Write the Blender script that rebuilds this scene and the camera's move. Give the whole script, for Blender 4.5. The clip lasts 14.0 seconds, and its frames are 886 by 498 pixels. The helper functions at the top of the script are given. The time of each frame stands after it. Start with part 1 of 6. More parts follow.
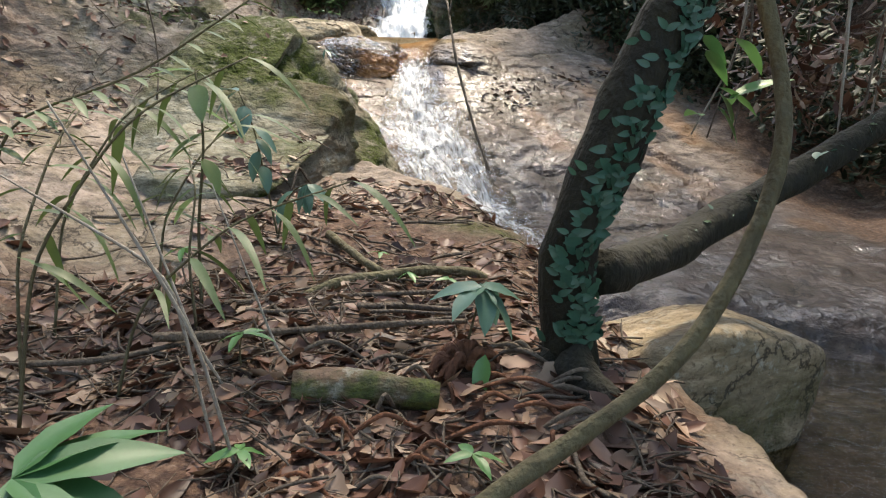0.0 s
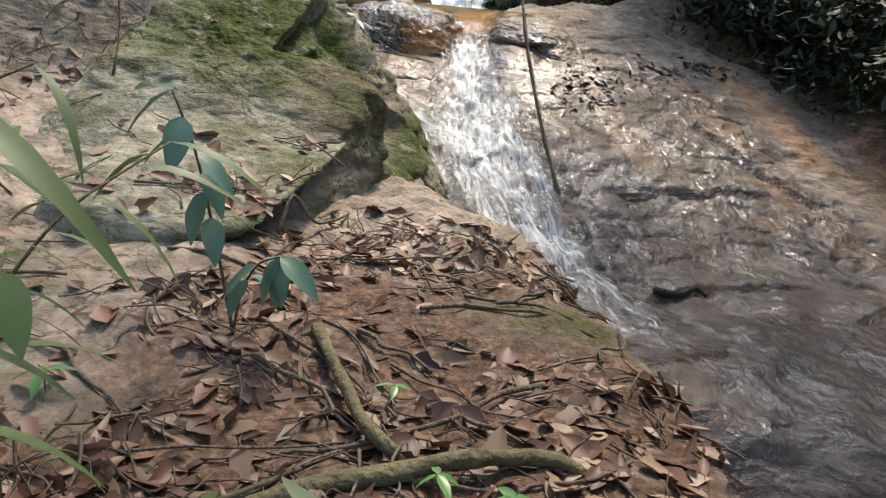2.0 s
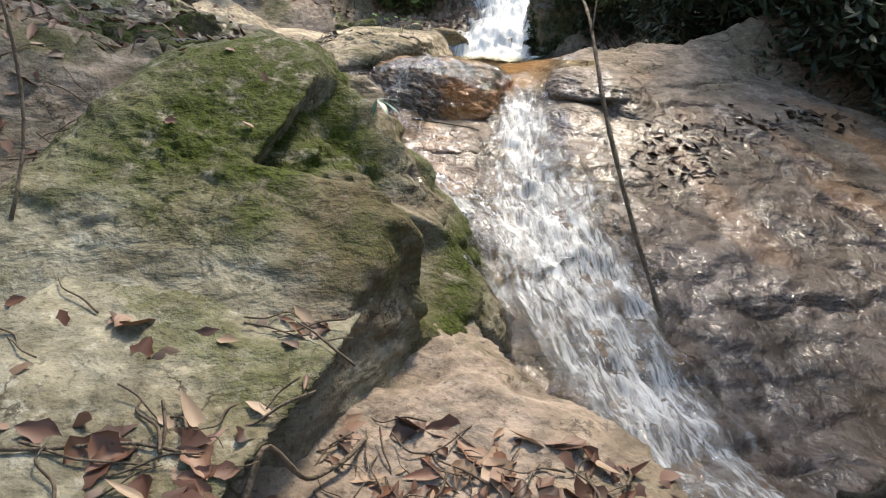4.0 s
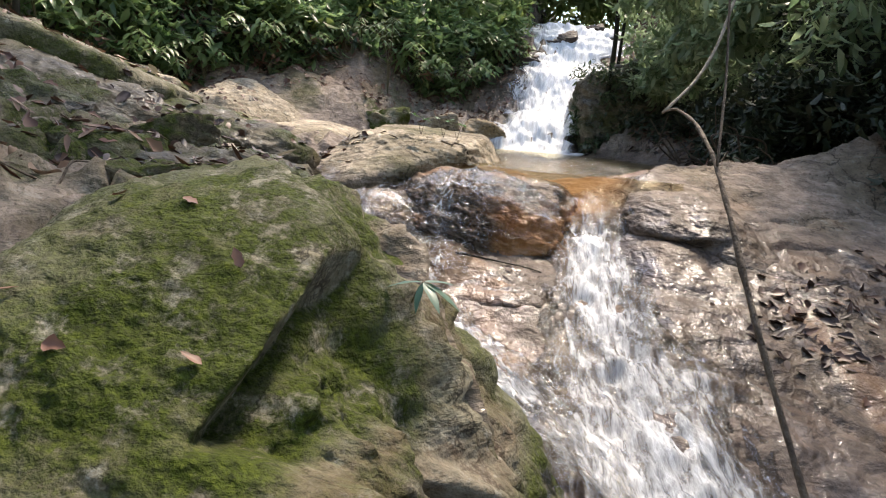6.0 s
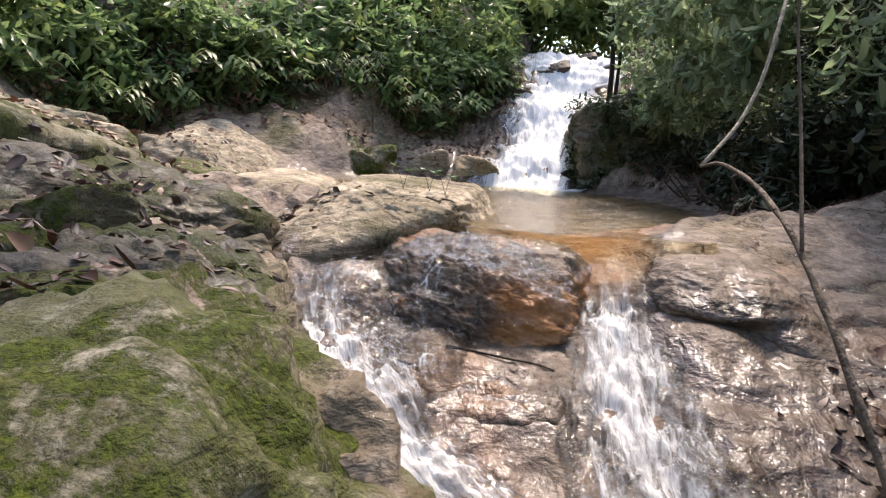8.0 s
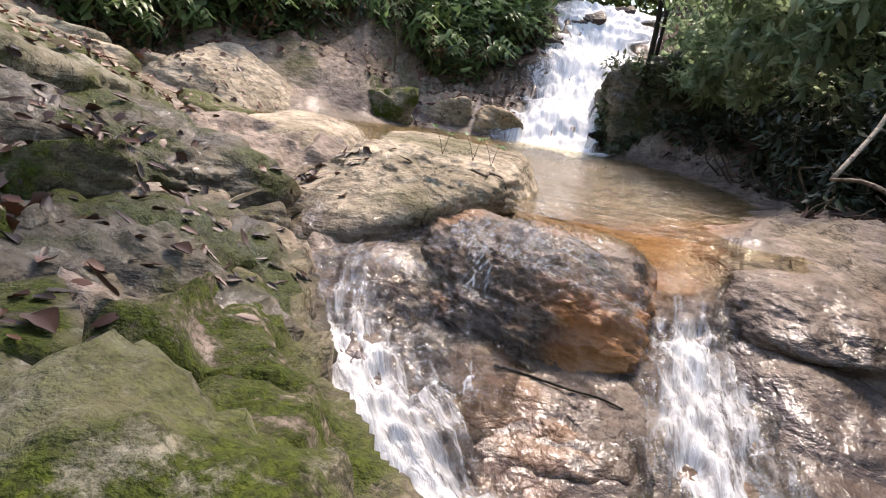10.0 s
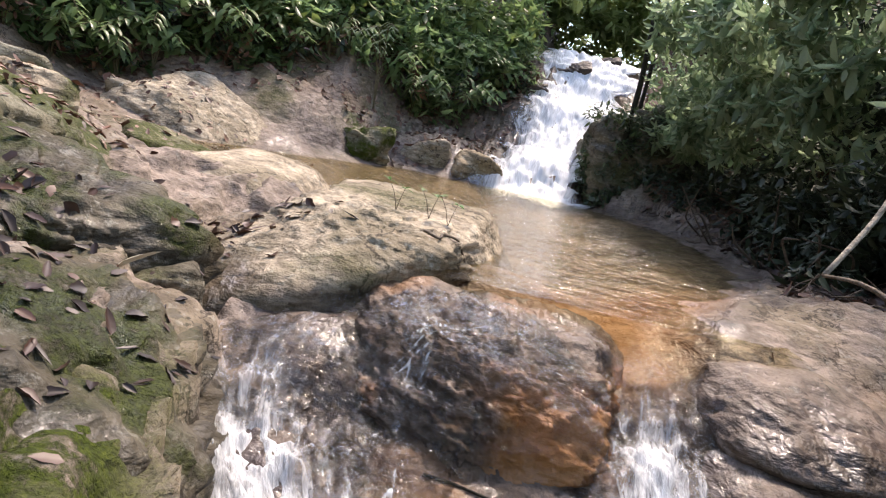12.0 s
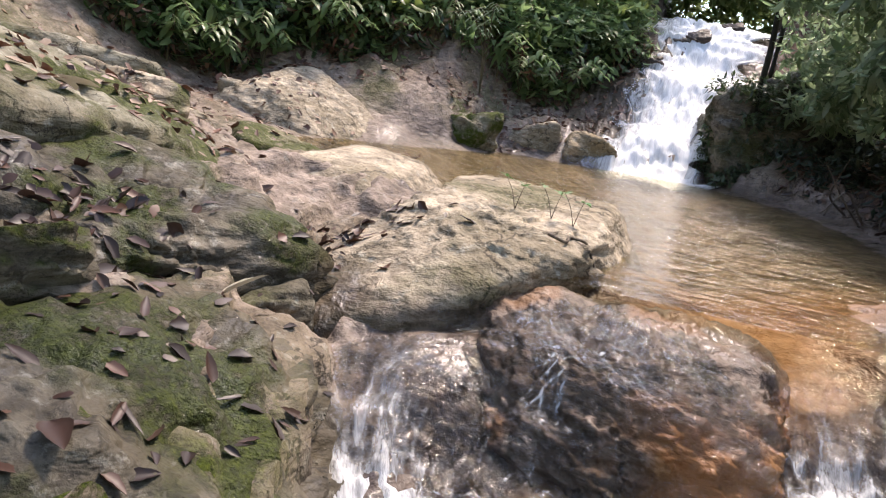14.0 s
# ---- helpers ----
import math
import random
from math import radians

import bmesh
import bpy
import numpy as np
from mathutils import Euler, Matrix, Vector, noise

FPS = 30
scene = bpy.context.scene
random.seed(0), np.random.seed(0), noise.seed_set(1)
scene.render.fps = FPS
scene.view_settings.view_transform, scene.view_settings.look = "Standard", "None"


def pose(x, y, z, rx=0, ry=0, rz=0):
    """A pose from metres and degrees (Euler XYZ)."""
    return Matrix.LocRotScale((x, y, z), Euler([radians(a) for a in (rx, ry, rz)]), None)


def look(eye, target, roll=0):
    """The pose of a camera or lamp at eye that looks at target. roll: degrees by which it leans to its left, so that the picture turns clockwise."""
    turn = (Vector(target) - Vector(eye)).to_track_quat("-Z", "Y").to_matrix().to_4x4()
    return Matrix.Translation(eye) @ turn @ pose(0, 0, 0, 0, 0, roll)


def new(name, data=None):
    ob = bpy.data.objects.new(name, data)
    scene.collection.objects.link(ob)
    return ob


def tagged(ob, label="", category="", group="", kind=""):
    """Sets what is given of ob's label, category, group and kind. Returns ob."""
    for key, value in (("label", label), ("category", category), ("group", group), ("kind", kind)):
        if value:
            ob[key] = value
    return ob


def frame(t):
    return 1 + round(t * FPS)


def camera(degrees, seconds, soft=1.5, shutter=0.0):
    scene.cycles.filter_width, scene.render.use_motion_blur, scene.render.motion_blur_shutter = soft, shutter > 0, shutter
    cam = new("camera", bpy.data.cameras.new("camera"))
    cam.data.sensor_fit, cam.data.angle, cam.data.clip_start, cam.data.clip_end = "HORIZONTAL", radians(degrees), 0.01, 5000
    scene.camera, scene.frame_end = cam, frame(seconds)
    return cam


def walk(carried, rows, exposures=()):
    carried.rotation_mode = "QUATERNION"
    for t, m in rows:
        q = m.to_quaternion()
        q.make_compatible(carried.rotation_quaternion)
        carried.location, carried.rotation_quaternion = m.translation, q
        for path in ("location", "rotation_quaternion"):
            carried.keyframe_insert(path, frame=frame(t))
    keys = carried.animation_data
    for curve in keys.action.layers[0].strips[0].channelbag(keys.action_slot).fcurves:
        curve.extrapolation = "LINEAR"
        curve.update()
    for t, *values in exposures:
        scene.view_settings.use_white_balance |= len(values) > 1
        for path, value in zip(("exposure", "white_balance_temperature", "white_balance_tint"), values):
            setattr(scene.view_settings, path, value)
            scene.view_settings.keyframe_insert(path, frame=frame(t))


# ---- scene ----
import functools

cam = camera(64.14, 14.0, soft=1.15)
PATH = [
    (0, (0.113, -0.286, -0.368), (0.103, 1.646, -0.884), 1.6),
    (0.5, (0.196, 0.171, -0.372), (0.053, 2.107, -0.855), 3.3),
    (1, (0.285, 0.494, -0.233), (0.006, 2.423, -0.679), -1.7),
    (1.5, (0.169, 0.953, -0.228), (-0.12, 2.897, -0.597), 3.6),
    (2, (-0.038, 1.651, -0.278), (-0.147, 3.555, -0.881), 5.4),
    (2.5, (-0.095, 1.955, -0.168), (-0.104, 3.873, -0.734), 9.6),
    (2.7, (-0.108, 2.13, -0.18), (-0.154, 4.063, -0.692), 7.4),
    (4.8, (-0.465, 4.162, 0.183), (-0.723, 6.071, -0.356), 2.4),
    (5, (-0.489, 4.311, 0.24), (-0.75, 6.239, -0.224), 2.7),
    (5.5, (-0.563, 4.61, 0.3), (-0.969, 6.528, -0.097), -3.2),
    (6, (-0.799, 5.081, 0.252), (-1.104, 7.031, -0.072), 5.0),
    (6.5, (-0.899, 5.412, 0.345), (-1.156, 7.368, 0.011), 2.5),
    (7, (-0.983, 5.722, 0.345), (-1.387, 7.669, 0.124), 1.4),
    (7.5, (-0.955, 6.024, 0.404), (-1.303, 7.977, 0.145), 4.5),
    (7.7, (-0.937, 6.117, 0.427), (-1.243, 8.079, 0.184), 3.4),
    (9.8, (-1.403, 6.899, 0.667), (-1.61, 8.861, 0.339), 9.7),
    (10, (-1.415, 6.993, 0.617), (-1.683, 8.933, 0.21), 9.2),
    (10.5, (-1.433, 7.077, 0.579), (-1.833, 9.006, 0.233), 7.9),
    (11, (-1.35, 7.304, 0.573), (-1.69, 9.25, 0.265), 9.1),
    (11.5, (-1.343, 7.503, 0.666), (-1.683, 9.439, 0.296), 10.5),
    (12, (-1.306, 7.578, 0.755), (-1.547, 9.541, 0.457), 12.2),
    (12.5, (-1.313, 7.611, 0.789), (-1.587, 9.569, 0.491), 10.3),
    (13, (-1.339, 7.714, 0.811), (-1.547, 9.672, 0.463), 10.3),
    (13.5, (-1.411, 7.821, 0.874), (-1.711, 9.78, 0.603), 12.2),
    (14, (-1.496, 7.976, 0.809), (-2.013, 9.866, 0.406), 9.4),
]
walk(cam, [(t, look(eye, target, roll)) for t, eye, target, roll in PATH], [(0, 0.72, 7600, 8), (2.5, 0.55, 7450, 8), (5, 0.52, 7500, 10), (8, 0.55, 7500, 18), (14, 0.6, 7250, 19)])
# ---- light ----
world = bpy.data.worlds.new("sky")
scene.world = world
world.use_nodes = True
wt = world.node_tree
sky = wt.nodes.new("ShaderNodeTexSky")
sky.sky_type = "NISHITA"
sky.sun_disc = False
SUN_EL, SUN_AZ = radians(59), radians(12)
sky.sun_elevation, sky.sun_rotation = SUN_EL, SUN_AZ
wt.nodes["Background"].inputs["Strength"].default_value = 0.4
wt.links.new(sky.outputs[0], wt.nodes["Background"].inputs["Color"])
sun = new("sun", bpy.data.lights.new("sun", "SUN"))
sun.data.energy, sun.data.angle, sun.data.color = 4.3, radians(9), (1.0, 0.93, 0.83)
sun.matrix_world = look((20 * math.sin(SUN_AZ) * math.cos(SUN_EL), 20 * math.cos(SUN_AZ) * math.cos(SUN_EL), 20 * math.sin(SUN_EL)), (0, 0, 0))

# ---- numbers for shapes ----
rng = np.random.default_rng(7)
TABLE = rng.random(4096)


def sstep(a, b, x):
    t = np.clip((x - a) / (b - a), 0, 1)
    return t * t * (3 - 2 * t)


def smin(a, b, k):
    h = np.clip(0.5 + 0.5 * (b - a) / k, 0, 1)
    return b + (a - b) * h - k * h * (1 - h)


def smax(a, b, k):
    return -smin(-a, -b, k)


def vnoise(p, seed=0):
    """Smooth value noise in -1..1 at the points p (n x 3)."""
    p = np.asarray(p, float)
    i = np.floor(p).astype(np.int64)
    f = p - i
    f = f * f * f * (f * (f * 6 - 15) + 10)
    out = np.zeros(len(p))
    for dx in (0, 1):
        for dy in (0, 1):
            for dz in (0, 1):
                h = ((i[:, 0] + dx) * 73856093 ^ (i[:, 1] + dy) * 19349663 ^ (i[:, 2] + dz) * 83492791 ^ (seed * 2654435)) & 0x7FFFFFFF
                h = (h * 1103515245 + 12345 >> 7) & 4095
                w = np.where(dx, f[:, 0], 1 - f[:, 0]) * np.where(dy, f[:, 1], 1 - f[:, 1]) * np.where(dz, f[:, 2], 1 - f[:, 2])
                out += w * TABLE[h]
    return out * 2 - 1


def fbm(p, octaves=4, seed=0, gain=0.5):
    out, a, q = 0, 1.0, np.asarray(p, float)
    for o in range(octaves):
        out = out + a * vnoise(q, seed + 17 * o)
        a, q = a * gain, q * 2.03 + 5.1
    return out


def ridged(p, octaves=4, seed=0):
    out, a, q = 0, 1.0, np.asarray(p, float)
    for o in range(octaves):
        out = out + a * (1 - 2 * np.abs(vnoise(q, seed + 13 * o)))
        a, q = a * 0.5, q * 2.1 + 3.3
    return out


# ---- materials ----
def material(name):
    m = bpy.data.materials.new(name)
    m.use_nodes = True
    nt = m.node_tree
    return m, nt, nt.nodes["Principled BSDF"]


def node(nt, kind, **inputs):
    n = nt.nodes.new(kind)
    for k, v in inputs.items():
        n.inputs[k.replace("_", " ")].default_value = v
    return n


def ramp(nt, fac, stops):
    r = nt.nodes.new("ShaderNodeValToRGB")
    e = r.color_ramp.elements
    while len(e) < len(stops):
        e.new(0.5)
    for s, (pos, col) in zip(e, stops):
        s.position = pos
        s.color = (*col, 1) if len(col) == 3 else col
    nt.links.new(fac, r.inputs[0])
    return r.outputs[0]


def blend(nt, fac, a, b, mode="MIX"):
    m = nt.nodes.new("ShaderNodeMix")
    m.data_type, m.blend_type = "RGBA", mode
    for socket, v in ((m.inputs[0], fac), (m.inputs[6], a), (m.inputs[7], b)):
        if hasattr(v, "links"):
            nt.links.new(v, socket)
        elif isinstance(v, (int, float)):
            socket.default_value = v
        else:
            socket.default_value = (*v, 1)
    return m.outputs[2]


def maths(nt, op, a, b=0.0, c=0.0):
    m = nt.nodes.new("ShaderNodeMath")
    m.operation, m.use_clamp = op, False
    for socket, v in zip(m.inputs, (a, b, c)):
        if hasattr(v, "links"):
            nt.links.new(v, socket)
        else:
            socket.default_value = v
    return m.outputs[0]


def noise_tex(nt, scale, detail=6.0, rough=0.6, stretch=None, distort=0.0, turn=(0, 0, 0)):
    tc = nt.nodes.new("ShaderNodeTexCoord")
    mp = nt.nodes.new("ShaderNodeMapping")
    nt.links.new(tc.outputs["Object"], mp.inputs[0])
    if stretch:
        mp.inputs["Scale"].default_value = stretch
    mp.inputs["Rotation"].default_value = turn
    n = node(nt, "ShaderNodeTexNoise", Scale=scale, Detail=detail, Roughness=rough, Distortion=distort)
    nt.links.new(mp.outputs[0], n.inputs["Vector"])
    return n.outputs["Fac"]


def bump(nt, bsdf, heights):
    last = None
    for h, strength, dist in heights:
        b = node(nt, "ShaderNodeBump", Strength=strength, Distance=dist)
        nt.links.new(h, b.inputs["Height"])
        if last:
            nt.links.new(last, b.inputs["Normal"])
        last = b.outputs[0]
    nt.links.new(last, bsdf.inputs["Normal"])
    nt.links.new(last, bsdf.inputs["Coat Normal"])


def attribute(nt, name):
    a = nt.nodes.new("ShaderNodeAttribute")
    a.attribute_name = name
    return a.outputs["Fac"]


def mask(nt, value, lo, hi):
    m = nt.nodes.new("ShaderNodeMapRange")
    m.inputs[1].default_value, m.inputs[2].default_value = lo, hi
    m.interpolation_type = "SMOOTHSTEP"
    nt.links.new(value, m.inputs[0])
    return m.outputs[0]


def rock_material(name, pale, dark, moss=0.0, rust=0.0, wetness=0.0, masks=False, lichens=0.45):
    """Weathered gneiss: banded grain, lichen, moss and wet gloss. masks: takes moss, litter, wet and rust from the mesh."""
    m, nt, b = material(name)
    band = noise_tex(nt, 5.0, 8, 0.65, (1.0, 1.0, 3.0), 0.5, (0.5, 0.35, 0.2))
    fine = noise_tex(nt, 38.0, 8, 0.7)
    big = noise_tex(nt, 1.1, 4, 0.6)
    col = blend(nt, mask(nt, band, 0.3, 0.7), dark, pale)
    col = blend(nt, maths(nt, "MULTIPLY", mask(nt, fine, 0.52, 0.72), 0.3), col, tuple(0.5 * v for v in dark))
    col = blend(nt, maths(nt, "MULTIPLY", mask(nt, big, 0.45, 0.62), 0.55), col, (0.13, 0.105, 0.06))
    lichen = maths(nt, "MULTIPLY", mask(nt, noise_tex(nt, 9.0, 8, 0.75), 0.54, 0.64), lichens)
    col = blend(nt, lichen, col, (0.42, 0.42, 0.36))
    speck = noise_tex(nt, 30.0, 7, 0.7)
    col = blend(nt, maths(nt, "MULTIPLY", mask(nt, speck, 0.54, 0.66), 0.75), col, tuple(0.4 * v for v in dark))
    plate = noise_tex(nt, 3.4, 9, 0.7, (1, 1, 2.2), 0.6, (0.4, 0.2, 0.3))
    col = blend(nt, maths(nt, "MULTIPLY", mask(nt, plate, 0.5, 0.62), 0.4), col, tuple(0.4 * v for v in dark))
    col = blend(nt, maths(nt, "MULTIPLY", mask(nt, plate, 0.46, 0.34), 0.4), col, tuple(min(0.7, 1.25 * v) for v in pale))
    vo = node(nt, "ShaderNodeTexVoronoi", Scale=1.9)
    vo.feature = "DISTANCE_TO_EDGE"
    tc = nt.nodes.new("ShaderNodeTexCoord")
    warp = nt.nodes.new("ShaderNodeVectorMath")
    warp.operation = "MULTIPLY_ADD"
    wn = node(nt, "ShaderNodeTexNoise", Scale=4.0, Detail=6.0, Roughness=0.65)
    nt.links.new(tc.outputs["Object"], wn.inputs["Vector"])
    nt.links.new(wn.outputs["Color"], warp.inputs[0])
    warp.inputs[1].default_value = (0.5, 0.5, 0.5)
    nt.links.new(tc.outputs["Object"], warp.inputs[2])
    nt.links.new(warp.outputs[0], vo.inputs["Vector"])
    crack = maths(nt, "MULTIPLY", mask(nt, vo.outputs["Distance"], 0.03, 0.006), mask(nt, big, 0.44, 0.56))
    col = blend(nt, maths(nt, "MULTIPLY", crack, 0.8), col, (0.03, 0.024, 0.018))
    rustm = maths(nt, "MULTIPLY", mask(nt, noise_tex(nt, 2.3, 5, 0.6), 0.5, 0.62), rust)
    mossm = maths(nt, "MULTIPLY", mask(nt, noise_tex(nt, 3.0, 6, 0.65), 0.42, 0.6), moss)
    wet = wetness
    if masks:
        rustm = maths(nt, "MAXIMUM", rustm, attribute(nt, "rust"))
        mossm = maths(nt, "MAXIMUM", mossm, maths(nt, "MULTIPLY", attribute(nt, "moss"), mask(nt, noise_tex(nt, 6.0, 8, 0.78), 0.35, 0.5)))
        wet = maths(nt, "MULTIPLY", attribute(nt, "wet"), maths(nt, "ADD", 0.75, maths(nt, "MULTIPLY", mask(nt, noise_tex(nt, 1.5, 5, 0.6), 0.42, 0.56), 0.3)))
    col = blend(nt, rustm, col, blend(nt, fine, (0.42, 0.2, 0.065), (0.25, 0.11, 0.04)))
    tuft = noise_tex(nt, 42.0, 8, 0.8)
    mosscol = ramp(nt, tuft, [(0.34, (0.009, 0.013, 0.002)), (0.5, (0.036, 0.05, 0.0035)), (0.68, (0.085, 0.108, 0.009))])
    mosscol = blend(nt, maths(nt, "MULTIPLY", mask(nt, noise_tex(nt, 4.5, 7, 0.7), 0.52, 0.66), 0.55), mosscol, blend(nt, tuft, (0.06, 0.056, 0.026), (0.15, 0.14, 0.08)))
    col = blend(nt, mossm, col, mosscol)
    if masks:
        litter = maths(nt, "MULTIPLY", attribute(nt, "litter"), mask(nt, noise_tex(nt, 7.0, 7, 0.7), 0.25, 0.5))
        soil = ramp(nt, noise_tex(nt, 22.0, 9, 0.72), [(0.3, (0.018, 0.010, 0.007)), (0.5, (0.085, 0.048, 0.032)), (0.66, (0.19, 0.12, 0.08)), (0.8, (0.3, 0.22, 0.16))])
        col = blend(nt, litter, col, soil)
        col = blend(nt, maths(nt, "MULTIPLY", wet, maths(nt, "SUBTRACT", 0.92, maths(nt, "MULTIPLY", rustm, 0.55))), col, blend(nt, 1.0, col, (0.29, 0.245, 0.23), "MULTIPLY"))
        rough = maths(nt, "SUBTRACT", 0.88, maths(nt, "MULTIPLY", wet, 0.36))
        nt.links.new(rough, b.inputs["Roughness"])
        gloss = maths(nt, "MULTIPLY", wet, mask(nt, noise_tex(nt, 1.7, 6, 0.65, (1.3, 0.7, 1), 0.5, (0, 0, 0.35)), 0.4, 0.58))
        nt.links.new(maths(nt, "MULTIPLY", gloss, 0.85), b.inputs["Coat Weight"])
        b.inputs["Coat Roughness"].default_value = 0.06
        b.inputs["Specular IOR Level"].default_value = 0.22
        b.inputs["Coat IOR"].default_value = 1.5
    else:
        b.inputs["Roughness"].default_value = 0.85 - 0.6 * wetness
    nt.links.new(col, b.inputs["Base Color"])
    dry = maths(nt, "SUBTRACT", 1.0, maths(nt, "MULTIPLY", wet, 0.75)) if masks else 1.0
    heights = [(noise_tex(nt, 1.4, 3, 0.5, None, 0.4), 1.0, 0.07), (noise_tex(nt, 4.5, 4, 0.55, (1, 1, 2.4), 0.3, (0.4, 0.2, 0.3)), 1.0, 0.05), (maths(nt, "MULTIPLY", noise_tex(nt, 15.0, 5, 0.6), dry), 1.0, 0.018), (crack, -1.0, 0.045), (maths(nt, "MULTIPLY", noise_tex(nt, 80.0, 2, 0.5), dry), 0.4, 0.003)]
    if masks:
        trickle = noise_tex(nt, 10.0, 5, 0.55, (1.3, 0.7, 0.8), 0.4, (0, 0, 0.35))
        heights.append((maths(nt, "MULTIPLY", trickle, wet), 1.0, 0.026))
        tufts = maths(nt, "MULTIPLY", noise_tex(nt, 60.0, 4, 0.6), mossm)
        heights.append((tufts, 1.0, 0.009))
    bump(nt, b, heights)
    return m


def leaf_material(name, low, high, gloss=0.4, glow=0.25, mid=None):
    m, nt, b = material(name)
    info = nt.nodes.new("ShaderNodeNewGeometry")
    col = ramp(nt, info.outputs["Random Per Island"], [(0.0, low), (0.55, mid or tuple((p + q) / 2 for p, q in zip(low, high))), (1.0, high)])
    n = noise_tex(nt, 30.0, 4, 0.6)
    col = blend(nt, maths(nt, "MULTIPLY", mask(nt, noise_tex(nt, 0.9, 3, 0.6), 0.42, 0.62), 0.4), col, tuple(0.7 * v for v in low))
    col = blend(nt, maths(nt, "MULTIPLY", n, 0.35), col, tuple(0.5 * v for v in low))
    nt.links.new(col, b.inputs["Base Color"])
    b.inputs["Roughness"].default_value = gloss
    t = nt.nodes.new("ShaderNodeBsdfTranslucent")
    nt.links.new(col, t.inputs["Color"])
    mix = nt.nodes.new("ShaderNodeMixShader")
    mix.inputs[0].default_value = glow
    nt.links.new(b.outputs[0], mix.inputs[1])
    nt.links.new(t.outputs[0], mix.inputs[2])
    nt.links.new(mix.outputs[0], nt.nodes["Material Output"].inputs["Surface"])
    return m


def bark_material(name, dark, pale):
    m, nt, b = material(name)
    n = noise_tex(nt, 14.0, 8, 0.7, (1, 1, 0.35))
    f = noise_tex(nt, 70.0, 6, 0.7)
    col = ramp(nt, n, [(0.3, dark), (0.55, tuple((p + q) / 2 for p, q in zip(dark, pale))), (0.72, pale)])
    col = blend(nt, maths(nt, "MULTIPLY", f, 0.5), col, tuple(0.5 * v for v in dark))
    nt.links.new(col, b.inputs["Base Color"])
    b.inputs["Roughness"].default_value = 0.85
    bump(nt, b, [(noise_tex(nt, 12.0, 3, 0.55, (1, 1, 0.5)), 1.0, 0.04), (noise_tex(nt, 48.0, 3, 0.55), 1.0, 0.01)])
    return m


def foam_material(name, cover, soft, run=1.0):
    """Broken white water: foam with gaps of clear wet gloss between the strands (the mask lies in the mesh's own u, v)."""
    m, nt, b = material(name)
    uv = nt.nodes.new("ShaderNodeUVMap")
    uv.uv_map = "flow"
    def streak(su, sv, detail, w):
        mp = nt.nodes.new("ShaderNodeMapping")
        nt.links.new(uv.outputs[0], mp.inputs[0])
        mp.inputs["Scale"].default_value = (su, sv, 1)
        n = node(nt, "ShaderNodeTexNoise", Scale=1.0, Detail=detail, Roughness=0.65, Distortion=w)
        nt.links.new(mp.outputs[0], n.inputs["Vector"])
        return n.outputs["Fac"]
    s1, s2, s3 = streak(1.6 * run, 7.0, 6, 0.8), streak(6.0 * run, 24.0, 6, 0.7), streak(26.0 * run, 80.0, 5, 0.5)
    mixv = maths(nt, "ADD", maths(nt, "MULTIPLY", s1, 0.46), maths(nt, "ADD", maths(nt, "MULTIPLY", s2, 0.4), maths(nt, "MULTIPLY", s3, 0.14)))
    foam = maths(nt, "ADD", mixv, maths(nt, "MULTIPLY", maths(nt, "SUBTRACT", attribute(nt, "foam"), 0.5), 0.6))
    k = mask(nt, foam, cover - soft, cover + soft)
    b.inputs["Base Color"].default_value = (0.74, 0.76, 0.77, 1)
    b.inputs["Roughness"].default_value = 0.55
    b.inputs["Subsurface Weight"].default_value = 0.0
    g = node(nt, "ShaderNodeBsdfGlossy", Roughness=0.12)
    g.inputs["Color"].default_value = (0.9, 0.92, 0.95, 1)
    tr = nt.nodes.new("ShaderNodeBsdfTransparent")
    tr.inputs["Color"].default_value = (0.93, 0.9, 0.86, 1)
    lw = node(nt, "ShaderNodeFresnel", IOR=1.33)
    clear = nt.nodes.new("ShaderNodeMixShader")
    nt.links.new(lw.outputs[0], clear.inputs[0])
    nt.links.new(tr.outputs[0], clear.inputs[1])
    nt.links.new(g.outputs[0], clear.inputs[2])
    out = nt.nodes.new("ShaderNodeMixShader")
    nt.links.new(maths(nt, "MULTIPLY", k, 0.9), out.inputs[0])
    nt.links.new(clear.outputs[0], out.inputs[1])
    nt.links.new(b.outputs[0], out.inputs[2])
    nt.links.new(out.outputs[0], nt.nodes["Material Output"].inputs["Surface"])
    bp = node(nt, "ShaderNodeBump", Strength=1.0, Distance=0.05)
    nt.links.new(mixv, bp.inputs["Height"])
    for s in (b, g, lw):
        nt.links.new(bp.outputs[0], s.inputs["Normal"])
    return m


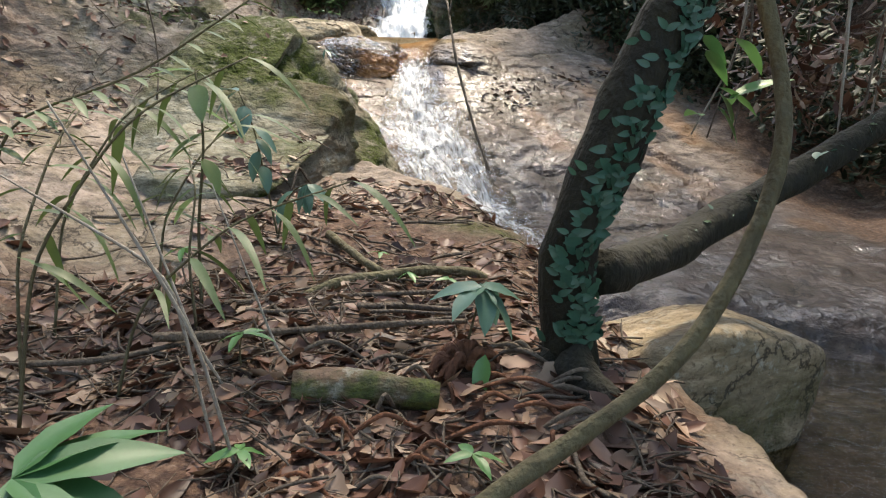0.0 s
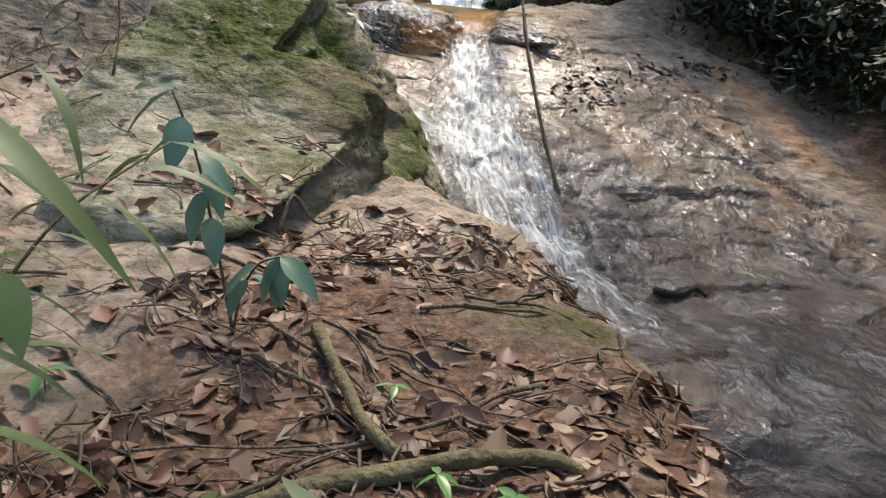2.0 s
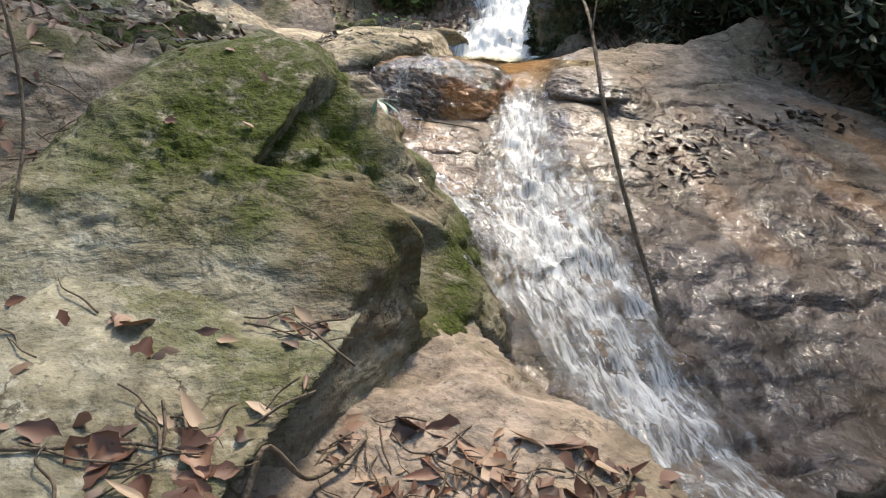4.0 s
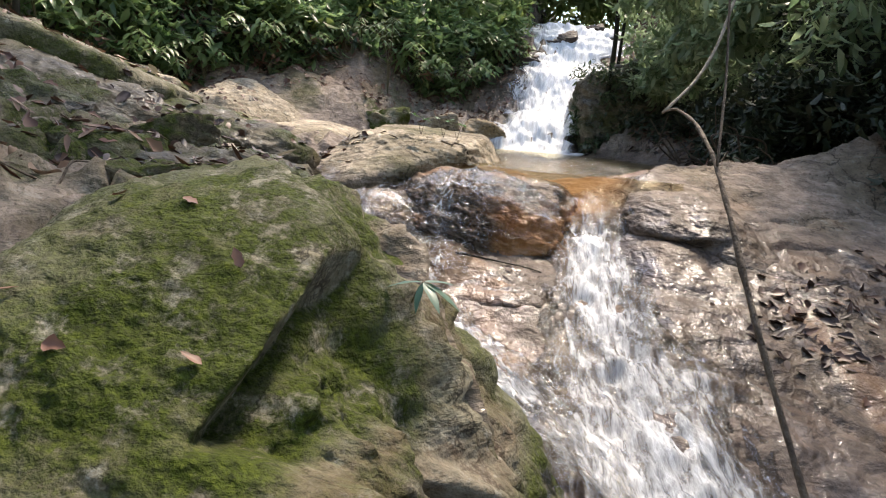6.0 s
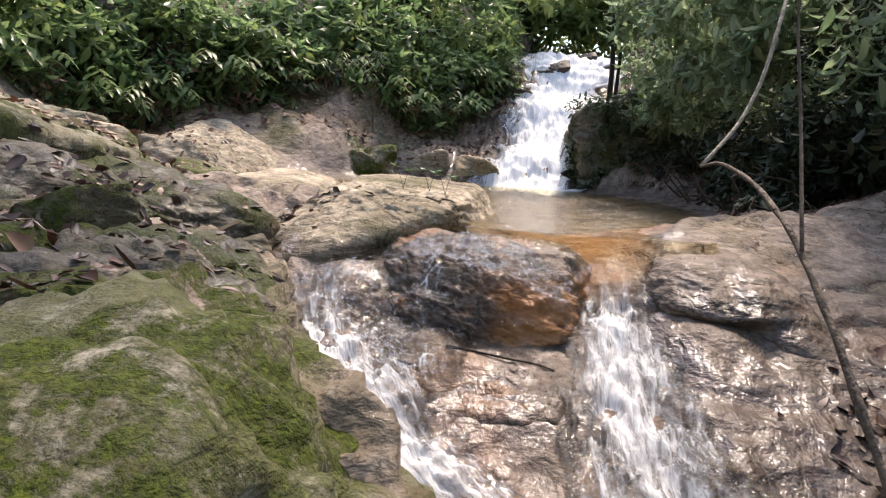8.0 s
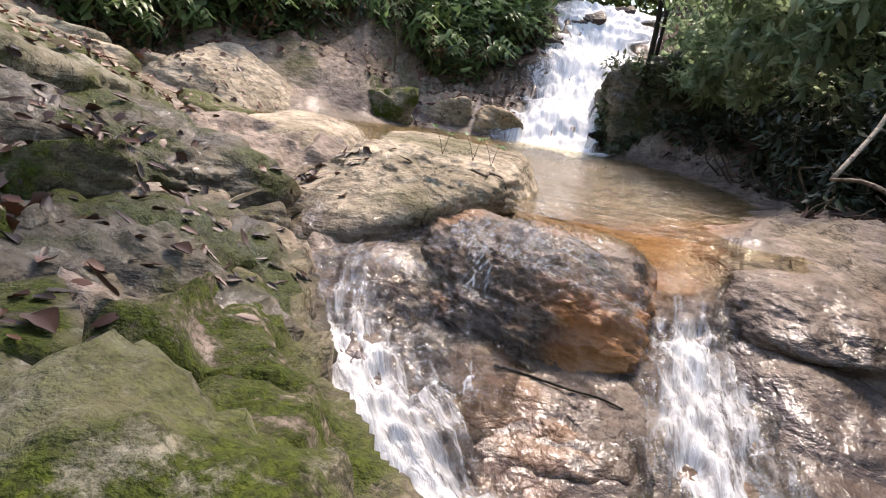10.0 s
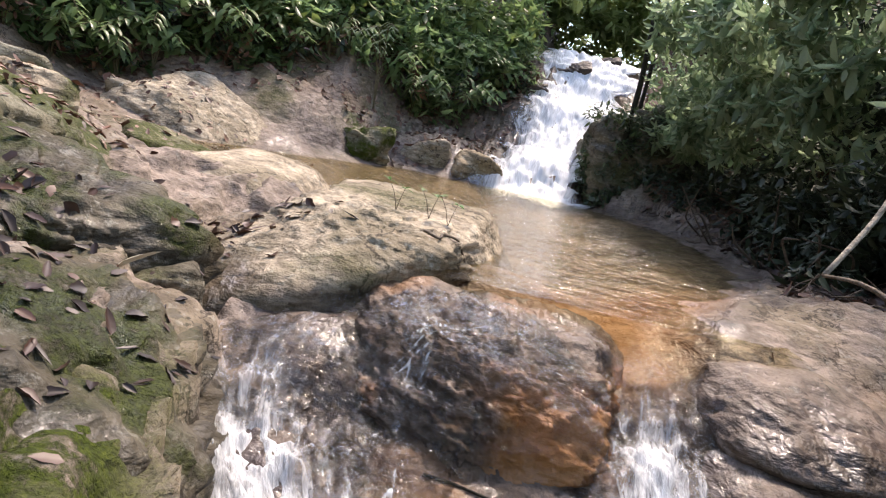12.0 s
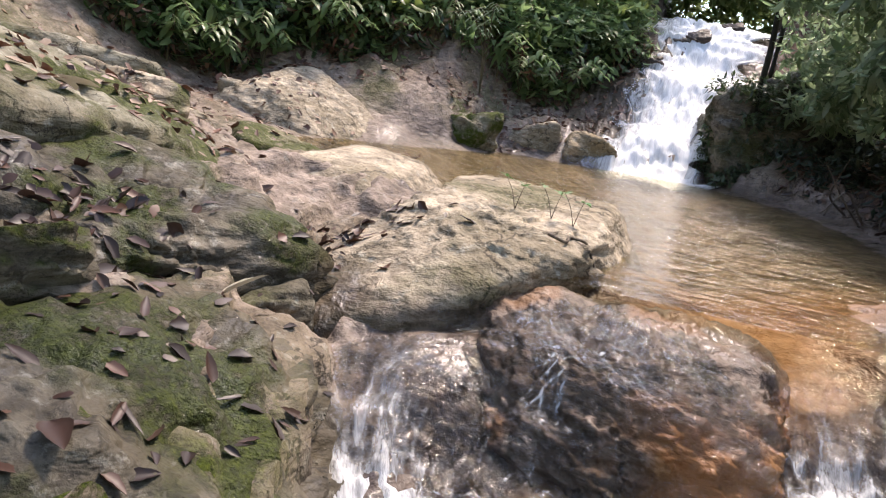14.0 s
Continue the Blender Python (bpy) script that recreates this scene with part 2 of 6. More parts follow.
def pool_material():
    m, nt, b = material("pool_water")
    nt.nodes.remove(b)
    g = node(nt, "ShaderNodeBsdfGlossy", Roughness=0.1)
    tr = nt.nodes.new("ShaderNodeBsdfTransparent")
    tr.inputs["Color"].default_value = (0.86, 0.81, 0.62, 1)
    fr = node(nt, "ShaderNodeFresnel", IOR=1.33)
    mix = nt.nodes.new("ShaderNodeMixShader")
    nt.links.new(fr.outputs[0], mix.inputs[0])
    nt.links.new(tr.outputs[0], mix.inputs[1])
    nt.links.new(g.outputs[0], mix.inputs[2])
    nt.links.new(mix.outputs[0], nt.nodes["Material Output"].inputs["Surface"])
    r1 = noise_tex(nt, 3.2, 4, 0.55, (0.7, 2.2, 1), 0.6, (0, 0, 0.35))
    r2 = noise_tex(nt, 14.0, 3, 0.5, (0.8, 1.8, 1), 0.4, (0, 0, 0.3))
    last = None
    for h, s, d in ((r1, 0.9, 0.09), (r2, 0.6, 0.02)):
        bp = node(nt, "ShaderNodeBump", Strength=s, Distance=d)
        nt.links.new(h, bp.inputs["Height"])
        if last:
            nt.links.new(last, bp.inputs["Normal"])
        last = bp.outputs[0]
    for s in (g, fr):
        nt.links.new(last, s.inputs["Normal"])
    return m


GROUND = rock_material("creek_rock", (0.33, 0.265, 0.215), (0.14, 0.11, 0.088), masks=True, lichens=0.25)
MOSSY = rock_material("mossy_rock", (0.31, 0.29, 0.22), (0.12, 0.11, 0.075), masks=True)
TAN = rock_material("tan_rock", (0.45, 0.35, 0.23), (0.2, 0.15, 0.09), masks=True)
SHELF = rock_material("shelf_rock", (0.165, 0.145, 0.105), (0.05, 0.043, 0.031), masks=True)
PALE = rock_material("pale_rock", (0.5, 0.42, 0.31), (0.19, 0.155, 0.11), masks=True)
FOAM = foam_material("white_water", 0.63, 0.15)
WHITE = foam_material("waterfall_water", 0.48, 0.2)
FILM = foam_material("rippling_water", 0.66, 0.07, 2.2)
POOL = pool_material()
FOLIAGE = leaf_material("green_leaf", (0.06, 0.12, 0.04), (0.36, 0.5, 0.22), 0.34, 0.6)
BUSHLEAF = leaf_material("bush_leaf", (0.13, 0.21, 0.1), (0.55, 0.66, 0.42), 0.28, 0.7)
# near-black leaf copy: the right bank's deep shade is put into its colour
SHADETONELEAF = leaf_material("shade_tone_leaf", (0.012, 0.024, 0.012), (0.05, 0.075, 0.035), 0.6, 0.15)
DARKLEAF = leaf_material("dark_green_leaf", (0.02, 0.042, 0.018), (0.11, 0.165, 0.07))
# paler leaf copy: sunlight on the leaves is put into its colour
SUNTONELEAF = leaf_material("sun_tone_leaf", (0.18, 0.25, 0.07), (0.42, 0.5, 0.2), 0.45, 0.6)
FRESH = leaf_material("fresh_leaf", (0.08, 0.2, 0.06), (0.14, 0.3, 0.09))
BLUELEAF = leaf_material("blue_green_leaf", (0.05, 0.12, 0.08), (0.13, 0.24, 0.17))
PATHLEAF = leaf_material("path_leaf", (0.03, 0.1, 0.035), (0.06, 0.17, 0.06), 0.5)
PALELEAF = leaf_material("pale_leaf", (0.2, 0.3, 0.2), (0.36, 0.46, 0.34))
DEAD = leaf_material("dead_leaf", (0.045, 0.02, 0.012), (0.38, 0.27, 0.18), 0.55, 0.1, (0.2, 0.088, 0.052))
DARKTEAL = leaf_material("creeper_leaf", (0.02, 0.07, 0.045), (0.06, 0.17, 0.11))
GRASS = leaf_material("cane_leaf", (0.045, 0.085, 0.022), (0.15, 0.21, 0.07), 0.5)
REDLEAF = leaf_material("wet_dead_leaf", (0.02, 0.010, 0.007), (0.15, 0.07, 0.04), 0.5, 0.05, (0.055, 0.025, 0.015))
DRYPALE = leaf_material("pale_dry_leaf", (0.42, 0.36, 0.26), (0.5, 0.44, 0.33), 0.6, 0.1)
PALETWIG = bark_material("pale_twig", (0.2, 0.17, 0.13), (0.46, 0.42, 0.35))
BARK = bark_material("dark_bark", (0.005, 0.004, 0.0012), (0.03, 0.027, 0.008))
TWIG = bark_material("dry_twig", (0.05, 0.035, 0.025), (0.21, 0.16, 0.11))
VINE = bark_material("green_vine_bark", (0.06, 0.05, 0.025), (0.2, 0.17, 0.08))

REDROOT = bark_material("red_root", (0.06, 0.02, 0.01), (0.26, 0.1, 0.04))
LOG = rock_material("mossy_log", (0.16, 0.1, 0.06), (0.06, 0.035, 0.02), moss=0.95)


# ---- mesh helpers ----
def mesh_of(name, verts, faces, mat, smooth=True, attrs=None, uv=None):
    me = bpy.data.meshes.new(name)
    if isinstance(faces, list):
        me.from_pydata(verts if isinstance(verts, list) else np.asarray(verts).tolist(), [], faces)
    else:
        groups = faces if isinstance(faces, tuple) else (faces,)
        sizes = np.concatenate([np.full(len(f), f.shape[1]) for f in groups])
        ids = np.concatenate([f.ravel() for f in groups]).astype(np.int32)
        me.vertices.add(len(verts))
        me.vertices.foreach_set("co", np.asarray(verts, np.float32).ravel())
        me.loops.add(len(ids))
        me.loops.foreach_set("vertex_index", ids)
        me.polygons.add(len(sizes))
        me.polygons.foreach_set("loop_start", (np.cumsum(sizes) - sizes).astype(np.int32))
        me.update(calc_edges=True)
    me.materials.append(mat)
    if smooth:
        me.polygons.foreach_set("use_smooth", np.ones(len(me.polygons), bool))
    for key, values in (attrs or {}).items():
        a = me.attributes.new(key, "FLOAT", "POINT")
        a.data.foreach_set("value", np.asarray(values, np.float32))
    if uv is not None:
        layer = me.uv_layers.new(name="flow")
        loops = np.empty(len(me.loops), np.int32)
        me.loops.foreach_get("vertex_index", loops)
        layer.data.foreach_set("uv", np.asarray(uv, np.float32)[loops].ravel())
    me.update()
    return me


def grid_faces(nu, nv):
    i = np.arange(nu * nv).reshape(nu, nv)
    return np.stack([i[:-1, :-1], i[1:, :-1], i[1:, 1:], i[:-1, 1:]], -1).reshape(-1, 4)


def part(name, me, parent, label=""):
    ob = new(name, me)
    ob.parent = parent
    return tagged(ob, label)


# ---- the lie of the land ----
def edge_x(y):
    """The stream-side edge of the bank and of the boulders on it."""
    return np.interp(y, (-3, 1, 3, 4.7, 5.05, 6.1, 7.2, 8.0, 8.6, 9.5, 10.4, 11.1, 12), (2.6, 1.5, 1.0, 0.85, 0.72, 0.15, -0.62, -1.3, -1.75, -2.25, -2.62, -2.85, -3.0))


def slab(x, y):
    """The wide wet slab down which the stream runs."""
    s = -1.15 + 0.385 * (y - 9.34) - 0.14 * (x - 0.75)
    s = np.where(y < 7.5, s - 0.05 * (7.5 - y), s)
    return smax(s, -2.02 - 0.45 * sstep(5.0, 4.2, y + 0.25 * (x - 1.2)), 0.2)


def shore(x, y):
    """Positive inside the pool, in metres from its edge."""
    left = np.interp(y, (11.0, 12.4, 13.0, 13.4, 13.8, 15.0, 16.2, 18.3, 20.4, 21.2, 23.5), (-1.7, -1.8, -2.3, -3.1, -3.6, -4.6, -6.0, -6.2, -5.75, -5.3, -4.85))
    right = np.interp(y, (11.2, 12.2, 14, 16, 19.8, 22.0, 23.4, 24.5), (-0.3, -0.05, 0.72, 1.35, 1.3, 0.5, -0.5, -0.7))
    back = np.interp(x, (-7, -6.2, -5.3, -4.85, -3.8, -3.0, -2.5, -0.9, 1), (19.0, 19.6, 21.6, 23.0, 23.7, 23.1, 23.6, 24.3, 23.5))
    return np.minimum(np.minimum(x - left, right - x), back - y)


def ledges(h, p, step, seed, sharp=0.82):
    """Breaks a slope into thin tilted plates."""
    t = h / step + 0.9 * vnoise(p * 0.9, seed) + 0.5 * vnoise(p * 2.7, seed + 1)
    f = t - np.floor(t)
    return step * (np.floor(t) + sstep(sharp, 1.0, f)) - step * (t - h / step)


def land(x, y):
    """Height and masks of the ground at x, y."""
    x, y = np.asarray(x, float), np.asarray(y, float)
    p = np.stack([x, y, 0 * x], -1)
    e = x - edge_x(y)
    # stream bed and slab
    s = slab(x, y) - 0.25 * sstep(0.1, -0.5, x) * sstep(7.0, 8.5, y)
    crest = -0.01 + 0.2 * np.exp(-((x - 1.15) / 0.62) ** 2) - 0.30 * np.maximum(0, x - 1.8)
    s = smin(s, crest + 0 * y, 0.14)
    k0 = sstep(-0.05, -0.4, x)
    s = smin(s, -0.32 + 0 * y, 0.1) * k0 + s * (1 - k0)
    # left bank: a low litter-strewn bench, then the mossy shelf above it
    up = sstep(6.9, 8.3, y + 0.75 * np.maximum(0, -2.3 - x))
    shelf = -0.04 - 0.2 * sstep(-0.6, 0.05, e) - 0.2 * sstep(10.5, 11.1, y) * sstep(-4.3, -3.5, x)
    shelf = shelf + 0.23 * np.maximum(0, -x - 3.05) * sstep(14, 12, y)
    bench = -1.57 + 0.16 * sstep(-0.6, -1.5, x) * sstep(3.6, 4.8, y) - 0.14 * sstep(-0.6, 0.1, e) + 0.14 * sstep(5.0, 6.2, y)
    bench = bench + 0.3 * np.maximum(0, -x - 2.0) - 0.1 * sstep(2.4, 0.0, y)
    bank = bench * (1 - up) + shelf * up
    drop = sstep(0.10, 0.0, e + (0.12 - 0.07 * sstep(7.5, 8.5, y)) * vnoise(p * 2.1, 5) + 0.04 * vnoise(p * 6, 9))
    h = s + (bank - s) * drop
    # pool basin and its shores
    sh = shore(x, y)
    basin = np.clip(-0.16 * sh, -0.3, 0)
    rise = np.maximum(0, -sh)
    left = sstep(-2.5, -4.0, x)
    far = sstep(18.8, 20.8, y)
    bankside = (0.05 * rise + 0.13 * np.maximum(0, rise - 1.5)) * (1 - far) * left
    bankside = bankside + far * (1.7 * np.minimum(rise, 0.3) + 0.42 * np.clip(rise - 0.3, 0, 12) + 0.1 * np.clip(rise - 2.0, 0, 10))
    bankside = bankside + (1 - left) * (1 - far) * (0.03 + 0.1 * np.minimum(rise, 1.0) + 0.5 * np.clip(rise - 1.0, 0, 3.0))
    fall = sstep(2.5, 1.5, np.abs(x + 1.6 - 0.1 * (y - 24))) * sstep(22.5, 23.6, y)
    run = np.maximum(0, y - 23.7 - 0.2 * (x + 1.4))
    stair = 0.56 * run + 0.18 * np.sin(run * 2.1)
    stair = np.minimum(stair, 3.5 + 0.08 * run)
    bankside = bankside * (1 - fall) + stair * fall
    upstream = np.where(sh > 0, basin, bankside)
    k1, k2 = sstep(-2.3, -3.0, x), sstep(0.1, 0.6, x)
    w = sstep(11.6, 12.6, y) * (1 - k1) * (1 - k2) + sstep(12.2, 13.6, y) * k1 + sstep(12.6, 13.6, y) * k2
    h = h * (1 - w) + upstream * w
    # valley sides
    h = h + 0.55 * np.maximum(0, -x - 9) + np.minimum(0.35 * np.maximum(0, x - 4.0) * sstep(9, 12, y) + 0.6 * np.maximum(0, x - 5.5) + 1.0 * np.maximum(0, x - 6.5), 3.5)
    # relief
    onbench = sstep(0.2, -0.2, e) * sstep(6.6, 5.6, y)
    q = np.stack([x * 0.8 + y * 0.5, y * 0.8 - x * 0.5, h * 2], -1)
    under = sstep(-0.1, 0.4, sh) * sstep(11.5, 12.2, y)
    plates = ledges(h, p * 1.0, 0.14, 61) - h
    shelfy = sstep(0.1, -0.3, e) * sstep(7, 8, y) * sstep(17, 14, y)
    slabby = sstep(0.0, 0.4, e) * sstep(12.8, 12.2, y)
    h = h + plates * (0.95 * shelfy + 0.22 * slabby * sstep(-0.2, 0.4, vnoise(p * 0.8, 66))) * (1 - under)
    plates = ledges(h, p * 0.7, 0.3, 67) - h
    h = h + 0.7 * plates * far * sstep(0, 0.3, rise)
    split = sstep(0.07, 0.015, np.abs(vnoise(q * 0.9, 91) + 0.4 * vnoise(q * 2.6, 92))) * sstep(-0.1, 0.3, vnoise(p * 0.7, 93))
    h = h - 0.1 * split * (shelfy + 0.5 * slabby * sstep(0.4, 1.0, x)) * (1 - under)
    r = 0.04 * ridged(q * 1.3, 4, 3) + 0.03 * fbm(q * 5, 4, 8) + 0.014 * ridged(q * 8, 3, 21)
    r = r * (1 - 0.72 * slabby - 0.5 * onbench) + (0.03 * fbm(q * 1.6, 3, 73) + 0.012 * ridged(q * np.array([3.2, 5.5, 3]), 3, 71)) * slabby
    jag = 0.06 * vnoise(p * 3, 95) + 0.02 * vnoise(p * 11, 96)
    for (x0, y0, x1, y1, deep) in ((1.25, 8.3, 2.7, 8.8, 0.05), (1.2, 6.5, 1.75, 6.95, 0.06), (1.7, 6.95, 2.6, 7.2, 0.04), (0.5, 9.6, 1.25, 9.2, 0.04), (2.2, 10.0, 3.2, 8.9, 0.06)):
        t = ((x - x0) * (x1 - x0) + (y - y0) * (y1 - y0)) / ((x1 - x0) ** 2 + (y1 - y0) ** 2)
        off = ((x - x0) * (y0 - y1) + (y - y0) * (x1 - x0)) / math.hypot(x1 - x0, y1 - y0) + jag
        ends = sstep(-0.15, 0.1, t) * sstep(1.15, 0.9, t)
        h = h - deep * ends * (sstep(0.04, 0.0, off) * sstep(-0.7, -0.05, off) + 0.8 * sstep(0.025, 0.0, np.abs(off)))
    h = h + r * (1 - 0.55 * under) + onbench * 0.03 * fbm(p * 3, 3, 77)
    h = h + 0.14 * fbm(p * 0.5, 3, 31) * sstep(2, 6, np.abs(x) + np.maximum(0, y - 22)) + 0.1 * ridged(p * 0.9, 3, 37) * far * sstep(0, 1, rise)
    # masks
    litter = sstep(0.1, -0.25, e + 0.25 * vnoise(p * 1.7, 11)) * sstep(5.9, 5.0, y - 0.4 * x) * np.maximum(sstep(3.7, 3.0, y), sstep(-1.5, -0.9, x + 0.4 * vnoise(p * 1.5, 12)))
    litter = np.maximum(litter, sstep(-3.4, -4.6, x + 0.5 * vnoise(p, 2)) * sstep(9.5, 7.5, y) * 0.9)
    litter = np.maximum(litter, 0.4 * sstep(0.9, 2.0, rise + 0.5 * vnoise(p * 1.2, 4)) * sstep(16, 19, y))
    litter = np.maximum(litter, sstep(3.4, 4.6, x) * 0.9)
    # soil behind the crest and on the right shore also paints the bushes' shade
    litter = np.maximum(litter, 0.95 * sstep(2.3, 2.9, x) * sstep(12.4, 13.0, y))
    litter = np.maximum(litter, sstep(0.15, 0.5, rise) * sstep(0.5, 0.9, x) * sstep(13.2, 14.0, y))
    moss = sstep(0.3, -0.1, e + 0.4 * vnoise(p * 0.9, 6)) * sstep(6.5, 7.5, y) * sstep(11.2, 9.4, y) * sstep(-0.5, 0.4, fbm(p * 1.4, 3, 14) + 0.15)
    moss = np.maximum(moss, 0.75 * sstep(-3.6, -4.4, x) * sstep(7, 9, y) * sstep(18, 14, y) * sstep(-0.1, 0.4, fbm(p * 1.2, 3, 18)))
    moss = np.maximum(moss, sstep(0.9, 0.35, np.hypot((x + 5.2) / 0.8, (y - 22.2) / 0.9)) * sstep(-0.3, 0.2, fbm(p * 2, 3, 4)))
    moss = np.maximum(moss, 0.55 * far * sstep(0.3, 0.9, rise) * sstep(0.0, 0.5, fbm(p * 0.9, 4, 28)))
    moss = np.maximum(moss, 0.9 * sstep(0.7, 0.2, np.hypot((x - 0.35) / 0.9, (y - 4.75) / 0.5)))
    wet = sstep(3.0, 2.2, np.abs(x - 0.5 - np.interp(y, (4, 7, 9, 11.5), (1.4, 0.9, 0.4, -0.9))) + 0.6 * vnoise(p * 1.5, 8)) * sstep(-0.1, 0.2, e) * sstep(12, 11.3, y)
    wet = np.maximum(wet, sstep(-0.35, 0.05, sh) * sstep(0.7, 0.1, sh) * sstep(11.5, 12, y))
    wet = np.maximum(wet, fall)
    across, along = x * 0.93 + (y - 9) * 0.36, (y - 9) * 0.93 - x * 0.36
    rust = 0.38 * sstep(6, 7.5, y) * sstep(0.15, 0.7, vnoise(np.stack([across * 2.2, along * 0.5, 0 * x], -1), 44) + 0.5 * vnoise(p * 3, 45)) * sstep(0.2, 0.6, e) * sstep(12.4, 11.8, y)
    rust = np.maximum(rust, 0.7 * sstep(-0.1, 0.25, sh) * sstep(11, 12, y) * sstep(14.5, 12.2, y - 0.8 * x))
    litter = litter * (1 - 0.8 * np.clip(moss, 0, 1) * sstep(6, 5, y))
    return h, dict(litter=litter, moss=np.clip(moss, 0, 1), wet=wet, rust=rust)


def spaced(lo, a, b, hi, fine, grow=1.09):
    mid = list(np.arange(a, b, fine))
    step, v, left = fine, a, []
    while v > lo:
        step *= grow
        v -= step
        left.append(v)
    step, v, right = fine, b, [b]
    while v < hi:
        step *= grow
        v += step
        right.append(v)
    return np.array(left[::-1] + mid + right)


gx, gy = spaced(-70, -4.6, 3.4, 70, 0.03, 1.026), spaced(-40, 1.4, 13.6, 95, 0.03, 1.018)
X, Y = np.meshgrid(gx, gy, indexing="ij")
Z, masks_of = land(X.ravel(), Y.ravel())
ground = new("ground", mesh_of("ground", np.stack([X.ravel(), Y.ravel(), Z], -1), grid_faces(len(gx), len(gy)), GROUND, True, masks_of))
tagged(ground, "grey-brown creek bed of wet rock, leaf litter and moss", "ground", kind="structure")


def floor_z(x, y):
    return float(land(np.array([x]), np.array([y]))[0][0])


# ---- rocks ----
@functools.lru_cache(maxsize=None)
def sphere_base(detail):
    bm = bmesh.new()
    bmesh.ops.create_icosphere(bm, subdivisions=detail, radius=1.0)
    me = bpy.data.meshes.new("sphere")
    bm.to_mesh(me)
    bm.free()
    return me


def sphere(detail):
    """A new round mesh and the directions of its vertices."""
    me = sphere_base(detail).copy()
    d = np.zeros(3 * len(me.vertices), np.float32)
    me.vertices.foreach_get("co", d)
    return me, d.reshape(-1, 3).astype(float)


def rock(name, centre, planes, mat, label, detail=6, round_k=0.10, rough=0.03, seed=0, group="", masks=None, flow=1.0, carve=None, plates=0.0, layer=0.09):
    """A boulder cut by planes (point, normal), with worn edges, bands and cracks."""
    me, d = sphere(detail)
    me.name = name
    c = np.array(centre, float)
    inv = np.zeros(len(d))
    for point, normal in planes:
        n = np.array(normal, float) / np.linalg.norm(normal)
        h = (np.array(point, float) - c) @ n
        inv = inv + np.maximum(1e-4, d @ n / h) ** (1.0 / round_k)
    r = 1.0 / inv**round_k
    p = c + d * r[:, None]
    if carve:
        r = r - carve(p)
        p = c + d * r[:, None]
    if plates:
        t = (p[:, 2] + 0.25 * p[:, 0] + 0.12 * p[:, 1]) / layer + 1.1 * vnoise(p * 1.5, seed + 40) + 0.5 * vnoise(p * 4.5, seed + 41)
        f = t - np.floor(t)
        r = r - plates * (1 - sstep(0.0, 0.8, f) + sstep(0.9, 1.0, f)) * (0.5 + vnoise(p * 2.2, seed + 43))
    q = np.stack([p[:, 0] * 0.8 + p[:, 1] * 0.5, p[:, 1] * 0.8 - p[:, 0] * 0.5, p[:, 2] * 2.2 + 0.5 * p[:, 0]], -1) * flow
    r = r + rough * (1.0 * ridged(q * 1.7, 4, seed + 3) + 0.6 * fbm(q * 7, 4, seed + 9) + 0.3 * ridged(q * 16, 2, seed + 5))
    p = c + d * np.maximum(r, 0.05)[:, None]
    me.vertices.foreach_set("co", (p - c).astype(np.float32).ravel())
    me.update()
    me.materials.append(mat)
    me.polygons.foreach_set("use_smooth", np.ones(len(me.polygons), bool))
    up = np.zeros(3 * len(p))
    me.vertices.foreach_get("normal", up)
    up = up.reshape(-1, 3)[:, 2]
    base = dict(moss=0 * up, wet=0 * up, rust=0 * up, litter=0 * up)
    if masks:
        base.update({k: np.clip(v, 0, 1) for k, v in masks(p, up).items()})
    for key, values in base.items():
        me.attributes.new(key, "FLOAT", "POINT").data.foreach_set("value", values.astype(np.float32))
    ob = new(name, me)
    ob.location = centre
    return tagged(ob, label, "rock", group)


def lump(name, c, size, mat, label, seed, tilt=(0, 0, 0), detail=5, round_k=0.09, rough=0.02, **more):
    """A loose stone: a box of that size, worn and cut at its corners."""
    g = np.random.default_rng(seed)
    m = Euler([radians(a) for a in tilt]).to_matrix()
    planes = []
    for k in range(6):
        n = Vector((0, 0, 0))
        n[k // 2] = 1 if k % 2 else -1
        n = n + Vector(g.normal(0, 0.18, 3))
        planes.append((Vector(c) + m @ (n.normalized() * size[k // 2]), m @ n))
    for k in range(5):
        n = Vector(g.normal(0, 1, 3)).normalized()
        planes.append((Vector(c) + m @ (n * (abs(n.x) * size[0] + abs(n.y) * size[1] + abs(n.z) * size[2]) * g.uniform(0.72, 0.86)), m @ n))
    return rock(name, c, planes, mat, label, detail, round_k, rough, seed, **more)


